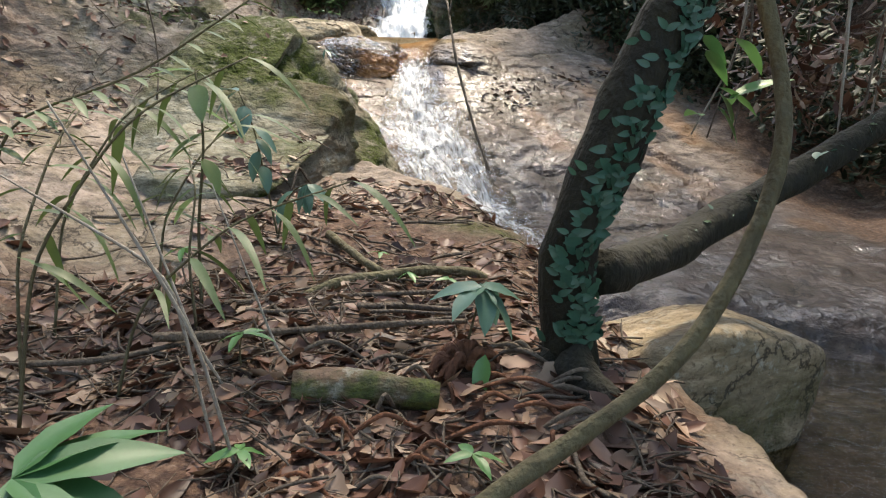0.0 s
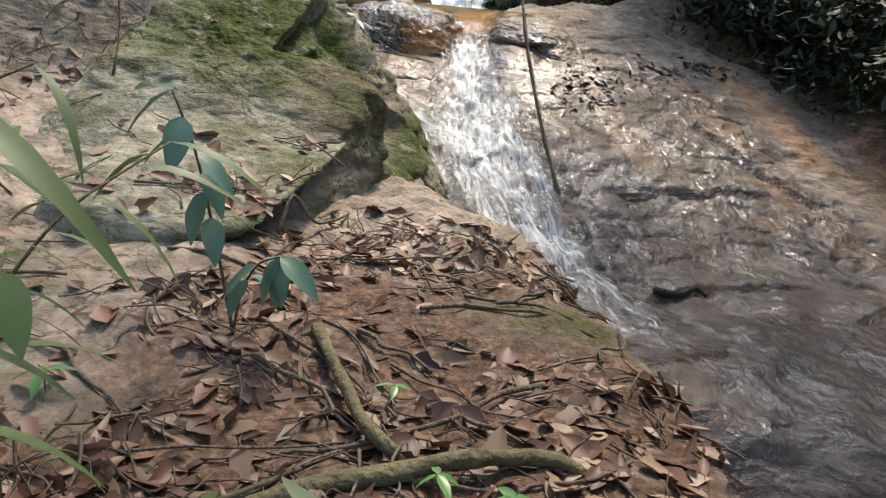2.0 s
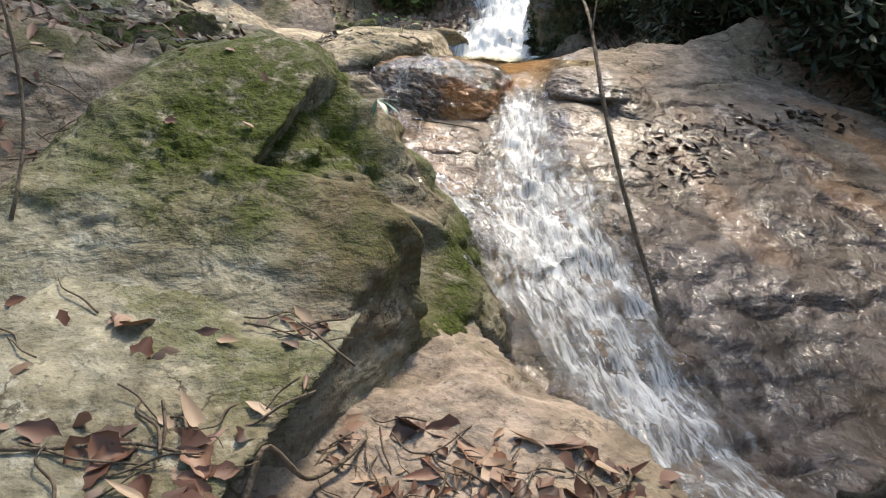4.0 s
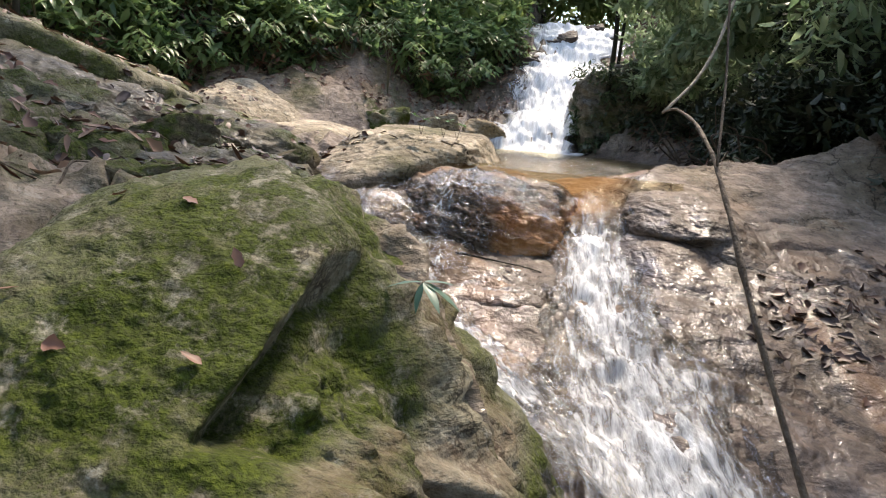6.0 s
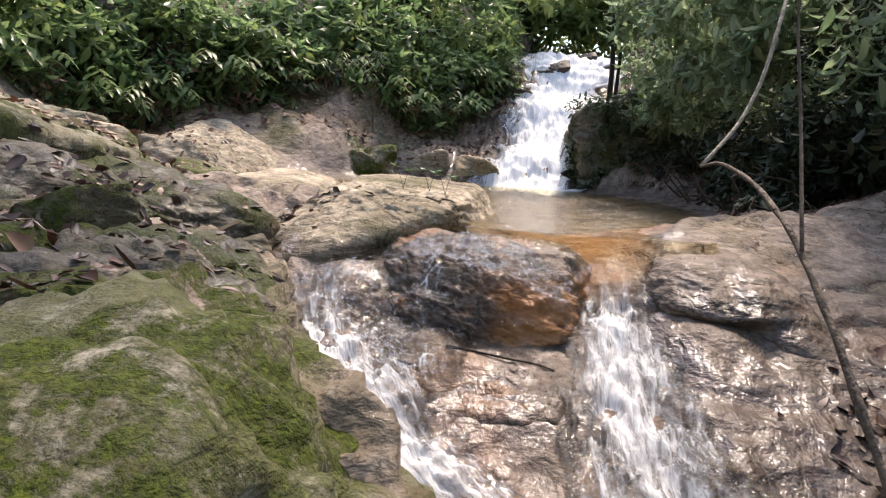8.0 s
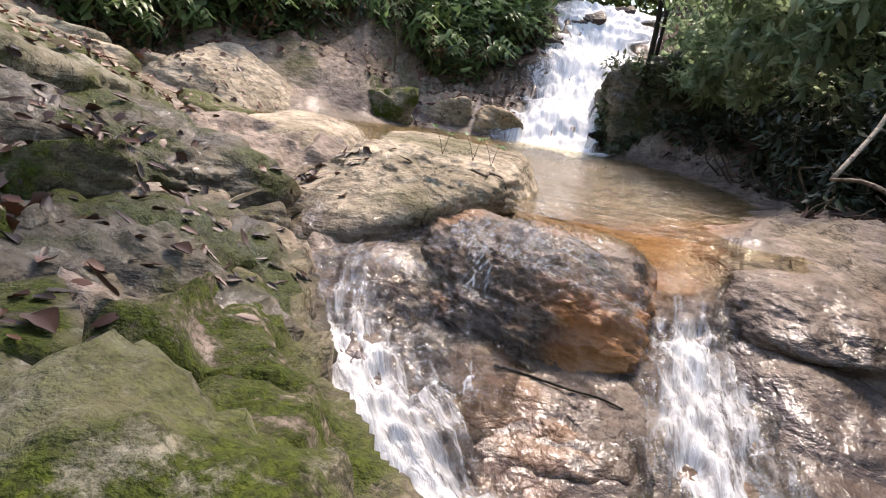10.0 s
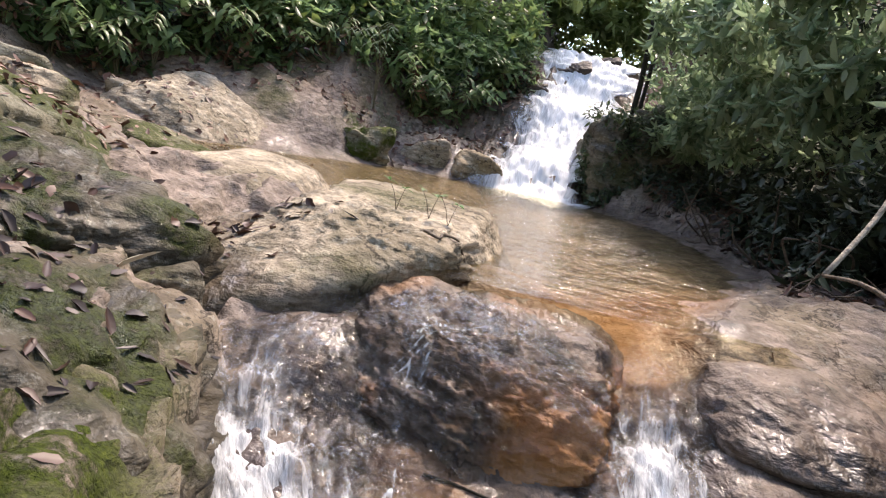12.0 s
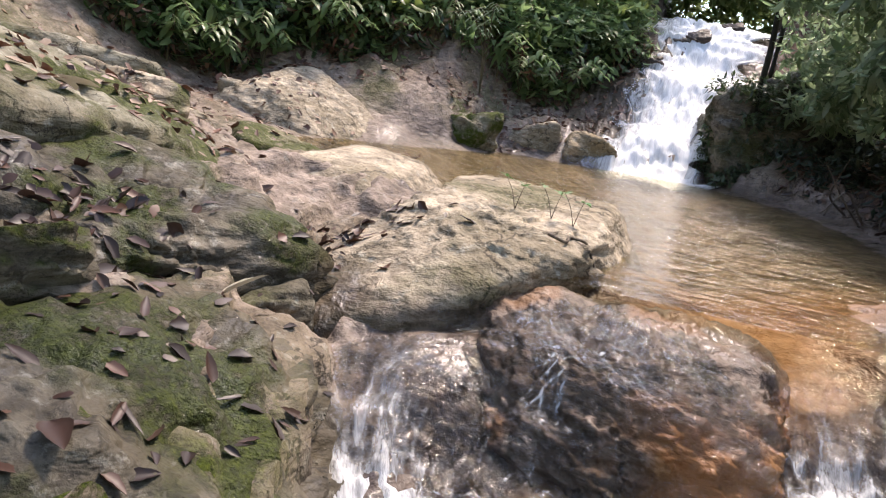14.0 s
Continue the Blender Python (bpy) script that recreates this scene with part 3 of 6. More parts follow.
def moss_top(p, up):
    n = fbm(p * 1.6, 4, 5)
    side = sstep(-1.0, -1.4, p[:, 0] + 0.25 * n)
    low = sstep(-0.9, -0.55, p[:, 2] + 0.2 * n)
    thick = 0.7 + 0.3 * sstep(-2.6, -1.9, p[:, 0] + 0.45 * n)
    flank = 0.7 * sstep(0.0, 0.5, n + 0.1) * sstep(-1.4, -1.2, p[:, 0]) * sstep(-1.2, -0.9, p[:, 2])
    tongue = sstep(0.24, 0.05, np.abs(p[:, 0] + 0.7)) * sstep(-0.9, -1.05, p[:, 2]) * sstep(6.3, 6.6, p[:, 1])
    back = 1 - 0.2 * sstep(7.4, 7.8, p[:, 1]) * sstep(-0.1, 0.25, fbm(p * 2.2, 4, 15))
    off = p[:, 0] - np.interp(p[:, 1], (6.4, 6.7, 7.0, 7.5), (-1.74, -1.6, -1.53, -1.49))
    below = sstep(0.36, 0.22, off + 0.1 * n) * sstep(-0.02, 0.02, off) * sstep(6.25, 6.5, p[:, 1]) * sstep(7.7, 7.4, p[:, 1]) * sstep(-1.1, -0.9, p[:, 2])
    moss = np.maximum(np.maximum(np.maximum(back * sstep(0.05, 0.4, up + 0.3 * n) * low * side * thick, flank), tongue), below)
    bare = sstep(-1.4, -1.15, p[:, 0] + 0.15 * n) * sstep(-0.3, 0.2, vnoise(p * 3, 71) + 0.2)
    return dict(litter=0.4 * bare * (1 - np.maximum(tongue, below)), moss=moss)


def moss_step(p):
    """The broken ledge that crosses the boulder's mossy face, and the hollow low on its stream side."""
    line = p[:, 0] - (np.interp(p[:, 1], (6.4, 6.7, 7.0, 7.5), (-1.74, -1.6, -1.53, -1.49)) + 0.03 * vnoise(p * 5, 2))
    span = sstep(6.55, 6.7, p[:, 1]) * sstep(7.62, 7.42, p[:, 1]) * sstep(-1.0, -0.8, p[:, 2])
    hollow = sstep(0.38, 0.26, np.sqrt((p[:, 0] + 0.82) ** 2 + (0.8 * (p[:, 1] - 7.0)) ** 2 + (p[:, 2] + 1.14) ** 2))
    flank = sstep(-1.45, -1.2, p[:, 0]) * sstep(6.2, 6.6, p[:, 1])
    return 0.23 * sstep(0.0, 0.04, line) * span + 0.6 * hollow + sstep(7.45, 7.8, p[:, 1]) * (0.06 * ridged(p * 2.4, 3, 35) + 0.04 * fbm(p * 6, 3, 36)) + flank * (0.05 * ridged(p * 2.6, 3, 31) + 0.04 * fbm(p * 7, 3, 33))


rock("moss_boulder", (-2.0, 7.0, -0.95), [
    ((-1.85, 7.45, 0.01), (0.08, -0.08, 1)),
    ((-1.80, 6.85, -0.24), (0.06, -0.62, 1)),
    ((-1.70, 6.50, -0.50), (0.08, -0.80, 1)),
    ((-1.50, 5.90, -0.98), (0.10, -0.62, 1)),
    ((-1.42, 7.30, -0.22), (0.80, 0.10, 0.8)),
    ((-1.05, 7.45, -0.56), (1.0, 0.05, 0.9)),
    ((-0.72, 7.25, -1.0), (1.0, 0.15, 0.62)),
    ((-2.35, 7.20, -0.12), (-0.30, -0.20, 1)),
    ((-2.85, 6.9, -0.62), (-0.8, -0.35, 0.8)),
    ((-3.0, 7.3, -0.7), (-1, -0.1, 0.3)),
    ((-1.9, 8.35, -0.3), (0.15, 1, 0.45)),
    ((-1.3, 5.45, -1.3), (0.15, -1, 0.6)),
    ((-2.0, 7.0, -2.4), (0, 0, -1)),
    ((-0.62, 6.9, -1.4), (1, -0.35, 0.15)),
], MOSSY, "large boulder covered in bright green moss and grey lichen", detail=7, round_k=0.045, rough=0.022, seed=2, masks=moss_top, carve=moss_step)

rock("split_block", (-1.5, 5.8, -1.4), [
    ((-1.3, 6.3, -0.93), (0.12, -0.27, 1)),
    ((-0.95, 6.45, -1.0), (0.7, 0.12, -1.0)),
    ((-0.93, 6.45, -1.0), (1, -0.1, 0.3)),
    ((-1.28, 4.9, -1.4), (0.6, -1, -0.5)),
    ((-1.4, 4.7, -1.4), (-0.15, -1, 0.3)),
    ((-2.3, 5.8, -1.2), (-1, -0.1, 0.5)),
    ((-1.1, 6.95, -1.1), (0.2, 1, 0.1)),
    ((-1.1, 5.8, -2.0), (0, 0, -1)),
], MOSSY, "pale lichen-covered block split from the mossy boulder", detail=6, round_k=0.04, rough=0.018, seed=12, masks=lambda p, up: dict(moss=0.55 * sstep(0.15, 0.6, fbm(p * 2.5, 4, 8) + 0.15) + 0.8 * sstep(0.25, -0.3, up) * sstep(-0.2, 0.3, fbm(p * 2, 3, 6))))

rock("island_rock", (-2.35, 12.3, -0.1), [
    ((-2.3, 12.5, 0.20), (0.04, -0.10, 1)),
    ((-2.2, 11.8, 0.12), (0.25, -0.45, 1)),
    ((-1.62, 12.9, 0.02), (1, -0.1, 0.5)),
    ((-1.95, 11.75, -0.05), (0.86, -0.6, -0.12)),
    ((-2.9, 11.5, -0.12), (-0.35, -0.35, 1)),
    ((-3.2, 12.3, -0.05), (-0.8, 0, 0.8)),
    ((-2.7, 11.05, -0.2), (0.1, -1, 0.3)),
    ((-2.2, 13.8, -0.02), (0.1, 1, 0.9)),
    ((-2.3, 12.6, -0.6), (0, 0, -1)),
], PALE, "low pale rock rising from the pool edge", detail=6, round_k=0.06, rough=0.026, seed=22, flow=1.6, plates=0.045, layer=0.07, masks=lambda p, up: dict(moss=0.45 * sstep(0.0, 0.7, fbm(p * 1.3, 4, 3)), wet=sstep(-0.1, -0.2, p[:, 2])))

rock("wet_rock", (-1.45, 11.05, -0.7), [
    ((-1.5, 11.35, -0.12), (0.0, -0.06, 1)),
    ((-1.35, 11.0, -0.20), (0.05, -0.55, 1)),
    ((-1.25, 10.72, -0.47), (0.12, -1, 0.75)),
    ((-1.2, 10.5, -0.7), (0.1, -1, 0.2)),
    ((-0.82, 10.95, -0.45), (1, -0.3, 0.45)),
    ((-1.85, 10.75, -0.45), (-0.55, -0.75, 1)),
    ((-2.3, 10.9, -0.5), (-0.9, -0.3, 0.9)),
    ((-2.6, 11.2, -0.5), (-1, 0, 0.2)),
    ((-1.4, 12.1, -0.4), (0, 1, 0.3)),
    ((-1.3, 10.9, -1.2), (0, 0, -1)),
], GROUND, "rounded wet rock with the stream running over it", detail=7, round_k=0.13, rough=0.04, seed=32, flow=1.5, masks=lambda p, up: dict(wet=0.78 + 0 * up, rust=np.maximum(0.95 * sstep(-1.4, -1.15, p[:, 0] + 0.06 * vnoise(p * 5, 3)) * sstep(-0.2, -0.32, p[:, 2]), 0.45 * sstep(0.0, 0.5, fbm(p * 3, 3, 9)))), carve=lambda p: 0.10 * sstep(0.05, 0.0, np.abs(p[:, 2] + 0.72 - 0.12 * (p[:, 0] + 1.2))) * sstep(-0.7, -0.9, p[:, 0]))

rock("cleft_stone", (-1.15, 10.35, -0.9), [
    ((-1.2, 10.3, -0.76), (0.05, -0.3, 1)),
    ((-0.75, 10.45, -0.8), (1, -0.2, 0.3)),
    ((-1.2, 9.9, -0.95), (0.1, -1, 0.6)),
    ((-1.75, 10.3, -0.85), (-1, -0.3, 0.4)),
    ((-1.2, 10.9, -0.9), (0, 1, 0)),
    ((-1.2, 10.3, -1.4), (0, 0, -1)),
], GROUND, "wet brown ledge below the rounded rock", detail=6, round_k=0.06, rough=0.018, seed=36, flow=1.5, masks=lambda p, up: dict(wet=1 + 0 * up, rust=0.5 * sstep(-0.1, 0.3, fbm(p * 3, 3, 9))))

rock("slab_boulder", (0.25, 11.3, -0.5), [
    ((0.15, 11.85, -0.06), (0.0, -0.12, 1)),
    ((0.1, 11.2, -0.22), (-0.1, -0.42, 1)),
    ((-0.18, 11.3, -0.25), (-1, -0.2, 0.22)),
    ((-0.05, 10.9, -0.4), (-0.35, -1, -0.25)),
    ((0.3, 10.72, -0.42), (0.0, -0.75, 1)),
    ((0.62, 11.0, -0.35), (0.6, -0.45, 1)),
    ((0.95, 11.3, -0.4), (1, 0, 0.9)),
    ((0.1, 11.85, -0.15), (-0.3, 1, 0.6)),
    ((0.3, 11.2, -1.0), (0, 0, -1)),
], GROUND, "smooth wet grey-brown boulder with a dark undercut beside the cascade", detail=6, round_k=0.16, rough=0.022, seed=42, masks=lambda p, up: dict(wet=0.35 + 0.6 * sstep(1.3, 0.6, p[:, 0] + 0.1 * vnoise(p * 4, 2)) * sstep(-0.08, -0.25, p[:, 2])), carve=lambda p: 0.16 * sstep(0.13, 0.04, np.abs(p[:, 2] + 0.55 - 0.1 * p[:, 0])) * sstep(0.75, 0.3, p[:, 0]) * sstep(11.3, 10.9, p[:, 1]))

rock("shore_dome", (-3.9, 13.9, -0.1), [
    ((-3.9, 13.9, 0.2), (0.1, -0.1, 1)),
    ((-3.45, 13.8, 0.0), (1, -0.1, 0.8)),
    ((-4.6, 13.9, 0.1), (-0.6, 0, 1)),
    ((-3.8, 13.1, 0.0), (0, -1, 1)),
    ((-3.9, 14.8, 0.0), (0.2, 1, 0.8)),
    ((-3.8, 13.9, -0.5), (0, 0, -1)),
], PALE, "smooth domed grey rock at the pool's edge", detail=5, round_k=0.12, rough=0.015, seed=52)

rock("grey_boulder", (-7.5, 19.0, 0.0), [
    ((-7.6, 18.9, 0.8), (0.15, -0.3, 1)),
    ((-7.3, 18.6, 0.72), (0.75, -0.25, 1)),
    ((-6.25, 18.5, 0.05), (1, -0.2, 0.7)),
    ((-7.6, 17.9, 0.3), (0.1, -1, 0.7)),
    ((-8.4, 18.8, 0.5), (-0.7, -0.2, 1)),
    ((-9.0, 18.9, 0.1), (-1, 0, 0.4)),
    ((-7.5, 20.1, 0.3), (0.1, 1, 0.5)),
    ((-7.5, 19.0, -0.6), (0, 0, -1)),
], PALE, "large grey wedge-shaped boulder on the far shore of the pool", detail=6, round_k=0.07, rough=0.03, seed=61)
lump("grey_stone", (-8.3, 18.2, 0.5), (0.16, 0.13, 0.12), PALE, "small dark grey stone lying on the boulder", 62, (0, 0, 10), 4, 0.12, 0.01)
lump("bank_boulder", (1.35, 3.3, -2.05), (0.62, 0.5, 0.36), TAN, "tan boulder with green algae beside the tree", 65, (-14, 10, 25), 6, 0.08, 0.012, masks=lambda p, up: dict(moss=0.55 * sstep(-0.1, 0.5, fbm(p * 1.8, 3, 4)) * sstep(-1.75, -2.1, p[:, 2])))
lump("shore_rock", (-5.35, 22.1, 0.18), (0.62, 0.6, 0.42), MOSSY, "rock with dark green and yellow moss at the pool's far edge", 72, (6, 4, -8), 5, 0.09, 0.05, group="shore rocks", plates=0.04, masks=lambda p, up: dict(moss=sstep(-0.4, 0.0, fbm(p * 1.4, 3, 4))))
lump("shore_rock", (-4.25, 23.9, 0.1), (0.6, 0.5, 0.5), PALE, "pale weathered rock at the pool's far edge", 71, (8, -6, 12), 5, 0.1, 0.05, group="shore rocks", plates=0.04)
lump("shore_rock", (-3.05, 23.8, 0.12), (0.45, 0.5, 0.42), TAN, "tan rock streaked by spray beside the waterfall", 73, (10, 8, 20), 5, 0.1, 0.05, group="shore rocks", plates=0.04)
for k, (a, b, l, w, t) in enumerate(((-2.25, 28.4, 0.34, 0.26, 0.16), (-1.3, 29.8, 0.6, 0.16, 0.1), (-0.3, 30.8, 0.3, 0.2, 0.16))):
    lump("fall_stone", (a, b, floor_z(a, b) + 0.1), (l, w, t), GROUND, "dark wet stone breaking through the waterfall", 170 + k, (rng.uniform(10, 25), rng.uniform(-8, 8), rng.uniform(-20, 20)), 5, 0.08, 0.04, group="waterfall stones", plates=0.04, masks=lambda p, up: dict(wet=1 + 0 * up))
lump("fall_boulder", (0.75, 24.5, 0.6), (1.25, 1.3, 1.45), MOSSY, "dark rock face beside the upper waterfall", 67, (0, -12, 10), 6, 0.09, 0.06, masks=lambda p, up: dict(moss=0.8 * sstep(-0.2, 0.3, fbm(p * 1.2, 3, 7)), wet=0.6 + 0 * up))
lump("ledge_rock", (-5.35, 11.4, 0.02), (1.0, 1.3, 0.66), MOSSY, "sloping mossy rock strewn with pale leaves", 69, (6, 22, 15), 6, 0.07, 0.03, plates=0.06, masks=lambda p, up: dict(moss=0.85 * sstep(-0.3, 0.3, fbm(p * 1.6, 4, 9))))
def shelf_moss(p, up):
    n = fbm(p * 2.2, 4, 24)
    return dict(moss=0.95 * sstep(-0.15, 0.4, n + 0.25 * up - 0.1), wet=0.35 + 0.3 * sstep(-0.3, -0.45, p[:, 2]))


rock("shelf_rock", (-2.9, 9.3, -0.6), [
    ((-2.9, 9.3, -0.03), (0.10, -0.02, 1)),
    ((-2.45, 9.2, -0.12), (0.5, 0.12, 1)),
    ((-2.13, 9.2, -0.4), (1, 0.32, 0.35)),
    ((-2.6, 8.3, -0.15), (0.15, -0.6, 1)),
    ((-2.6, 7.95, -0.5), (0.1, -1, 0.2)),
    ((-2.75, 10.25, -0.15), (0.25, 0.8, 1)),
    ((-2.8, 10.6, -0.5), (0.2, 1, 0.2)),
    ((-3.5, 9.3, -0.1), (-0.5, 0, 1)),
    ((-3.9, 9.3, -0.5), (-1, 0, 0)),
    ((-2.9, 9.3, -1.3), (0, 0, -1)),
], SHELF, "long rounded grey rock with moss patches beside the cascade", detail=6, round_k=0.07, rough=0.045, seed=212, masks=shelf_moss, plates=0.1, layer=0.11)
rock("shelf_rock", (-3.8, 10.6, -0.2), [
    ((-3.7, 10.6, 0.16), (0.15, -0.15, 1)),
    ((-3.3, 10.5, 0.05), (0.6, -0.25, 1)),
    ((-3.2, 10.55, -0.05), (1, -0.35, 0.1)),
    ((-3.7, 9.95, -0.0), (0.15, -1, 0.5)),
    ((-3.7, 11.4, 0.0), (0.2, 1, 0.7)),
    ((-4.6, 10.6, 0.1), (-1, 0, 0.6)),
    ((-3.8, 10.6, -0.8), (0, 0, -1)),
], SHELF, "olive mossy rock with a dark undercut on the shelf", detail=6, round_k=0.06, rough=0.045, seed=222, masks=shelf_moss, plates=0.1, layer=0.1)
rock("shelf_rock", (-4.6, 9.6, -0.1), [
    ((-4.5, 9.6, 0.42), (0.35, -0.1, 1)),
    ((-3.9, 9.5, 0.12), (0.8, -0.15, 0.8)),
    ((-4.5, 8.8, 0.2), (0.1, -1, 0.7)),
    ((-4.5, 10.5, 0.25), (0.15, 1, 0.6)),
    ((-5.6, 9.6, 0.3), (-1, 0, 0.6)),
    ((-4.6, 9.6, -0.8), (0, 0, -1)),
], SHELF, "sloping mossy rock rising from the shelf", detail=6, round_k=0.06, rough=0.045, seed=232, masks=shelf_moss, plates=0.1, layer=0.1)
STONES = ((-3.45, 8.75, -0.06, 0.34, 0.26, 0.13), (-3.9, 8.1, -0.2, 0.36, 0.3, 0.18), (-2.75, 8.25, -0.14, 0.3, 0.24, 0.12), (-3.55, 9.75, 0.0, 0.34, 0.26, 0.12), (-3.15, 10.75, -0.28, 0.28, 0.2, 0.1), (-4.4, 8.2, 0.12, 0.4, 0.3, 0.2))
for k, (a, b, c, l, w, t) in enumerate(STONES):
    lump("mossy_stone", (a, b, c), (l, w, t), SHELF, "flat mossy stone lodged on the creek bank", 80 + k, (rng.uniform(-14, 4), rng.uniform(-4, 18), rng.uniform(0, 90)), 5, 0.06, 0.02, group="mossy stones", plates=0.05, masks=lambda p, up: dict(moss=sstep(0.1, 0.6, up + 0.6 * fbm(p * 2, 3, 5)) * sstep(11.0, 10.2, p[:, 1])))
for k, (a, b, l, w, t) in enumerate(((-5.6, 10.2, 0.5, 0.4, 0.2), (-6.3, 11.4, 0.6, 0.45, 0.22), (-5.9, 13.0, 0.55, 0.4, 0.16), (-6.9, 13.4, 0.7, 0.5, 0.24), (-7.6, 15.0, 0.7, 0.5, 0.25), (-5.3, 9.0, 0.5, 0.4, 0.22), (-6.6, 9.6, 0.6, 0.5, 0.26), (-8.3, 13.2, 0.7, 0.6, 0.3), (-5.0, 14.2, 0.5, 0.36, 0.12), (-7.2, 11.2, 0.6, 0.5, 0.2))):
    lump("hill_rock", (a, b, floor_z(a, b)), (l, w, t), (PALE, MOSSY)[k % 2], "weathered rock with patches of moss on the hillside", 120 + k, (rng.uniform(-10, 4), rng.uniform(4, 18), rng.uniform(0, 90)), 5, 0.07, 0.025, group="hillside rocks", plates=0.05, masks=lambda p, up: dict(moss=0.9 * sstep(0.0, 0.4, fbm(p * 1.7, 3, 5))))
lump("lip_stone", (-2.72, 11.12, -0.42), (0.13, 0.1, 0.11), GROUND, "small rust-orange stone at the stream's lip", 95, (0, 0, 20), 4, 0.1, 0.012, masks=lambda p, up: dict(rust=1 + 0 * up, wet=0.7 + 0 * up))

# ---- what lies under a place ----
from mathutils.bvhtree import BVHTree

verts_all, faces_all = [], []
for o in list(scene.objects):
    if o.type == "MESH":
        k = len(verts_all)
        co = np.zeros(3 * len(o.data.vertices), np.float32)
        o.data.vertices.foreach_get("co", co)
        verts_all += (co.reshape(-1, 3) + np.array(o.location, np.float32)).tolist()
        ids = np.zeros(len(o.data.loops), np.int32)
        o.data.loops.foreach_get("vertex_index", ids)
        faces_all += (ids.reshape(len(o.data.polygons), -1) + k).tolist()
SOLID = BVHTree.FromPolygons(verts_all, faces_all)
del verts_all, faces_all


def under(x, y, top=3.0):
    """Height and normal of the topmost rock or ground at x, y."""
    place, normal, _, _ = SOLID.ray_cast(Vector((x, y, top)), Vector((0, 0, -1)))
    return (place.z, normal) if place else (floor_z(x, y), Vector((0, 0, 1)))


# ---- water ----
wx, wy = np.linspace(-8.0, 2.6, 90), np.linspace(11.75, 25.0, 110)
PX, PY = np.meshgrid(wx, wy, indexing="ij")
inside = shore(PX.ravel(), PY.ravel()) > -0.5
quads = grid_faces(90, 110)
pool = new("pool_water", mesh_of("pool_water", np.stack([PX.ravel(), PY.ravel(), 0 * PX.ravel() - 0.03], -1), quads[inside[quads].all(1)], POOL))
tagged(pool, "clear brown pool reflecting the bright sky", "water", kind="structure")
low = new("lower_pool_water", mesh_of("lower_pool_water", [(1.0, -3, -2.25), (9, -3, -2.25), (9, 4.9, -2.25), (1.0, 4.9, -2.25)], [[0, 1, 2, 3]], POOL))
tagged(low, "shallow brown water below the bank", "water", kind="structure")


def torrent(name, label, path, widths, n_u, n_v, lift, seed, froth, mat, churn=0.03, lean=0.0, climb=0.3):
    """A run of water draped over the rock along path, ragged at its edges."""
    path, widths = np.array(path, float), np.array(widths, float)
    seg = np.r_[0, np.cumsum(np.linalg.norm(np.diff(path, axis=0), axis=1))]
    u = np.linspace(0, seg[-1], n_u)
    c = np.stack([np.interp(u, seg, path[:, k]) for k in range(3)], -1)
    for _ in range(6):
        c[1:-1] = 0.25 * c[:-2] + 0.5 * c[1:-1] + 0.25 * c[2:]
    bed = np.array([under(*q)[0] for q in c[:, :2]])
    for _ in range(4):
        bed[1:-1] = 0.25 * bed[:-2] + 0.5 * bed[1:-1] + 0.25 * bed[2:]
    c[:, 2] = np.maximum(bed, c[:, 2] - 0.15)
    wd, fr = np.interp(u, seg, widths), np.interp(u, seg, np.array(froth))
    t = np.gradient(c[:, :2], axis=0)
    t /= np.linalg.norm(t, axis=1)[:, None] + 1e-9
    nrm = np.stack([-t[:, 1], t[:, 0]], -1)
    v = np.linspace(-1, 1, n_v)
    z = np.empty((n_u, n_v))
    xy = np.empty((n_u, n_v, 2))
    for i in range(n_u):
        for j in range(n_v):
            ragged = 1 + abs(v[j]) ** 3 * (0.25 * math.sin(u[i] * 5 + seed + 3 * np.sign(v[j])) + 0.15 * math.sin(u[i] * 13 + 2 * seed + np.sign(v[j])))
            xy[i, j] = c[i, :2] + nrm[i] * v[j] * wd[i] * ragged
            z[i, j] = under(*xy[i, j])[0]
    zz = z.copy()
    for _ in range(3):
        zz[1:-1] = np.maximum(z[1:-1], 0.25 * zz[:-2] + 0.5 * zz[1:-1] + 0.25 * zz[2:])
        zz[:, 1:-1] = 0.25 * zz[:, :-2] + 0.5 * zz[:, 1:-1] + 0.25 * zz[:, 2:]
    fill = (c[:, 2:3] + 0 * v[None]) - 0.10 * np.abs(v[None]) ** 2
    zz = np.minimum(np.maximum(zz, fill), c[:, 2:3] + climb)
    edge = 1 - np.abs(v[None]) ** 2.2
    U, V = np.meshgrid(u, v * 1.0, indexing="ij")
    q = np.stack([U.ravel() * 3.2, (V * wd[:, None]).ravel() * 7, 0 * U.ravel() + seed], -1)
    rip = (churn * fbm(q, 4, seed) + 0.5 * churn * ridged(q * 2.2, 3, seed + 4)).reshape(n_u, n_v)
    zz = zz + lift * (0.15 + edge) + rip * edge * (0.4 + fr[:, None]) - 0.03 * (1 - edge)
    foam = (fr[:, None] * (0.25 + 0.75 * edge) * (1 + lean * v[None]) - 0.5 * (np.abs(v[None]) > 0.97)).ravel()
    uv = np.stack([U.ravel(), (V * wd[:, None]).ravel()], -1)
    me = mesh_of(name, np.concatenate([xy.reshape(-1, 2), zz.reshape(-1, 1)], 1), grid_faces(n_u, n_v), mat, True, dict(foam=foam), uv)
    return tagged(new(name, me), label, "water", kind="structure")


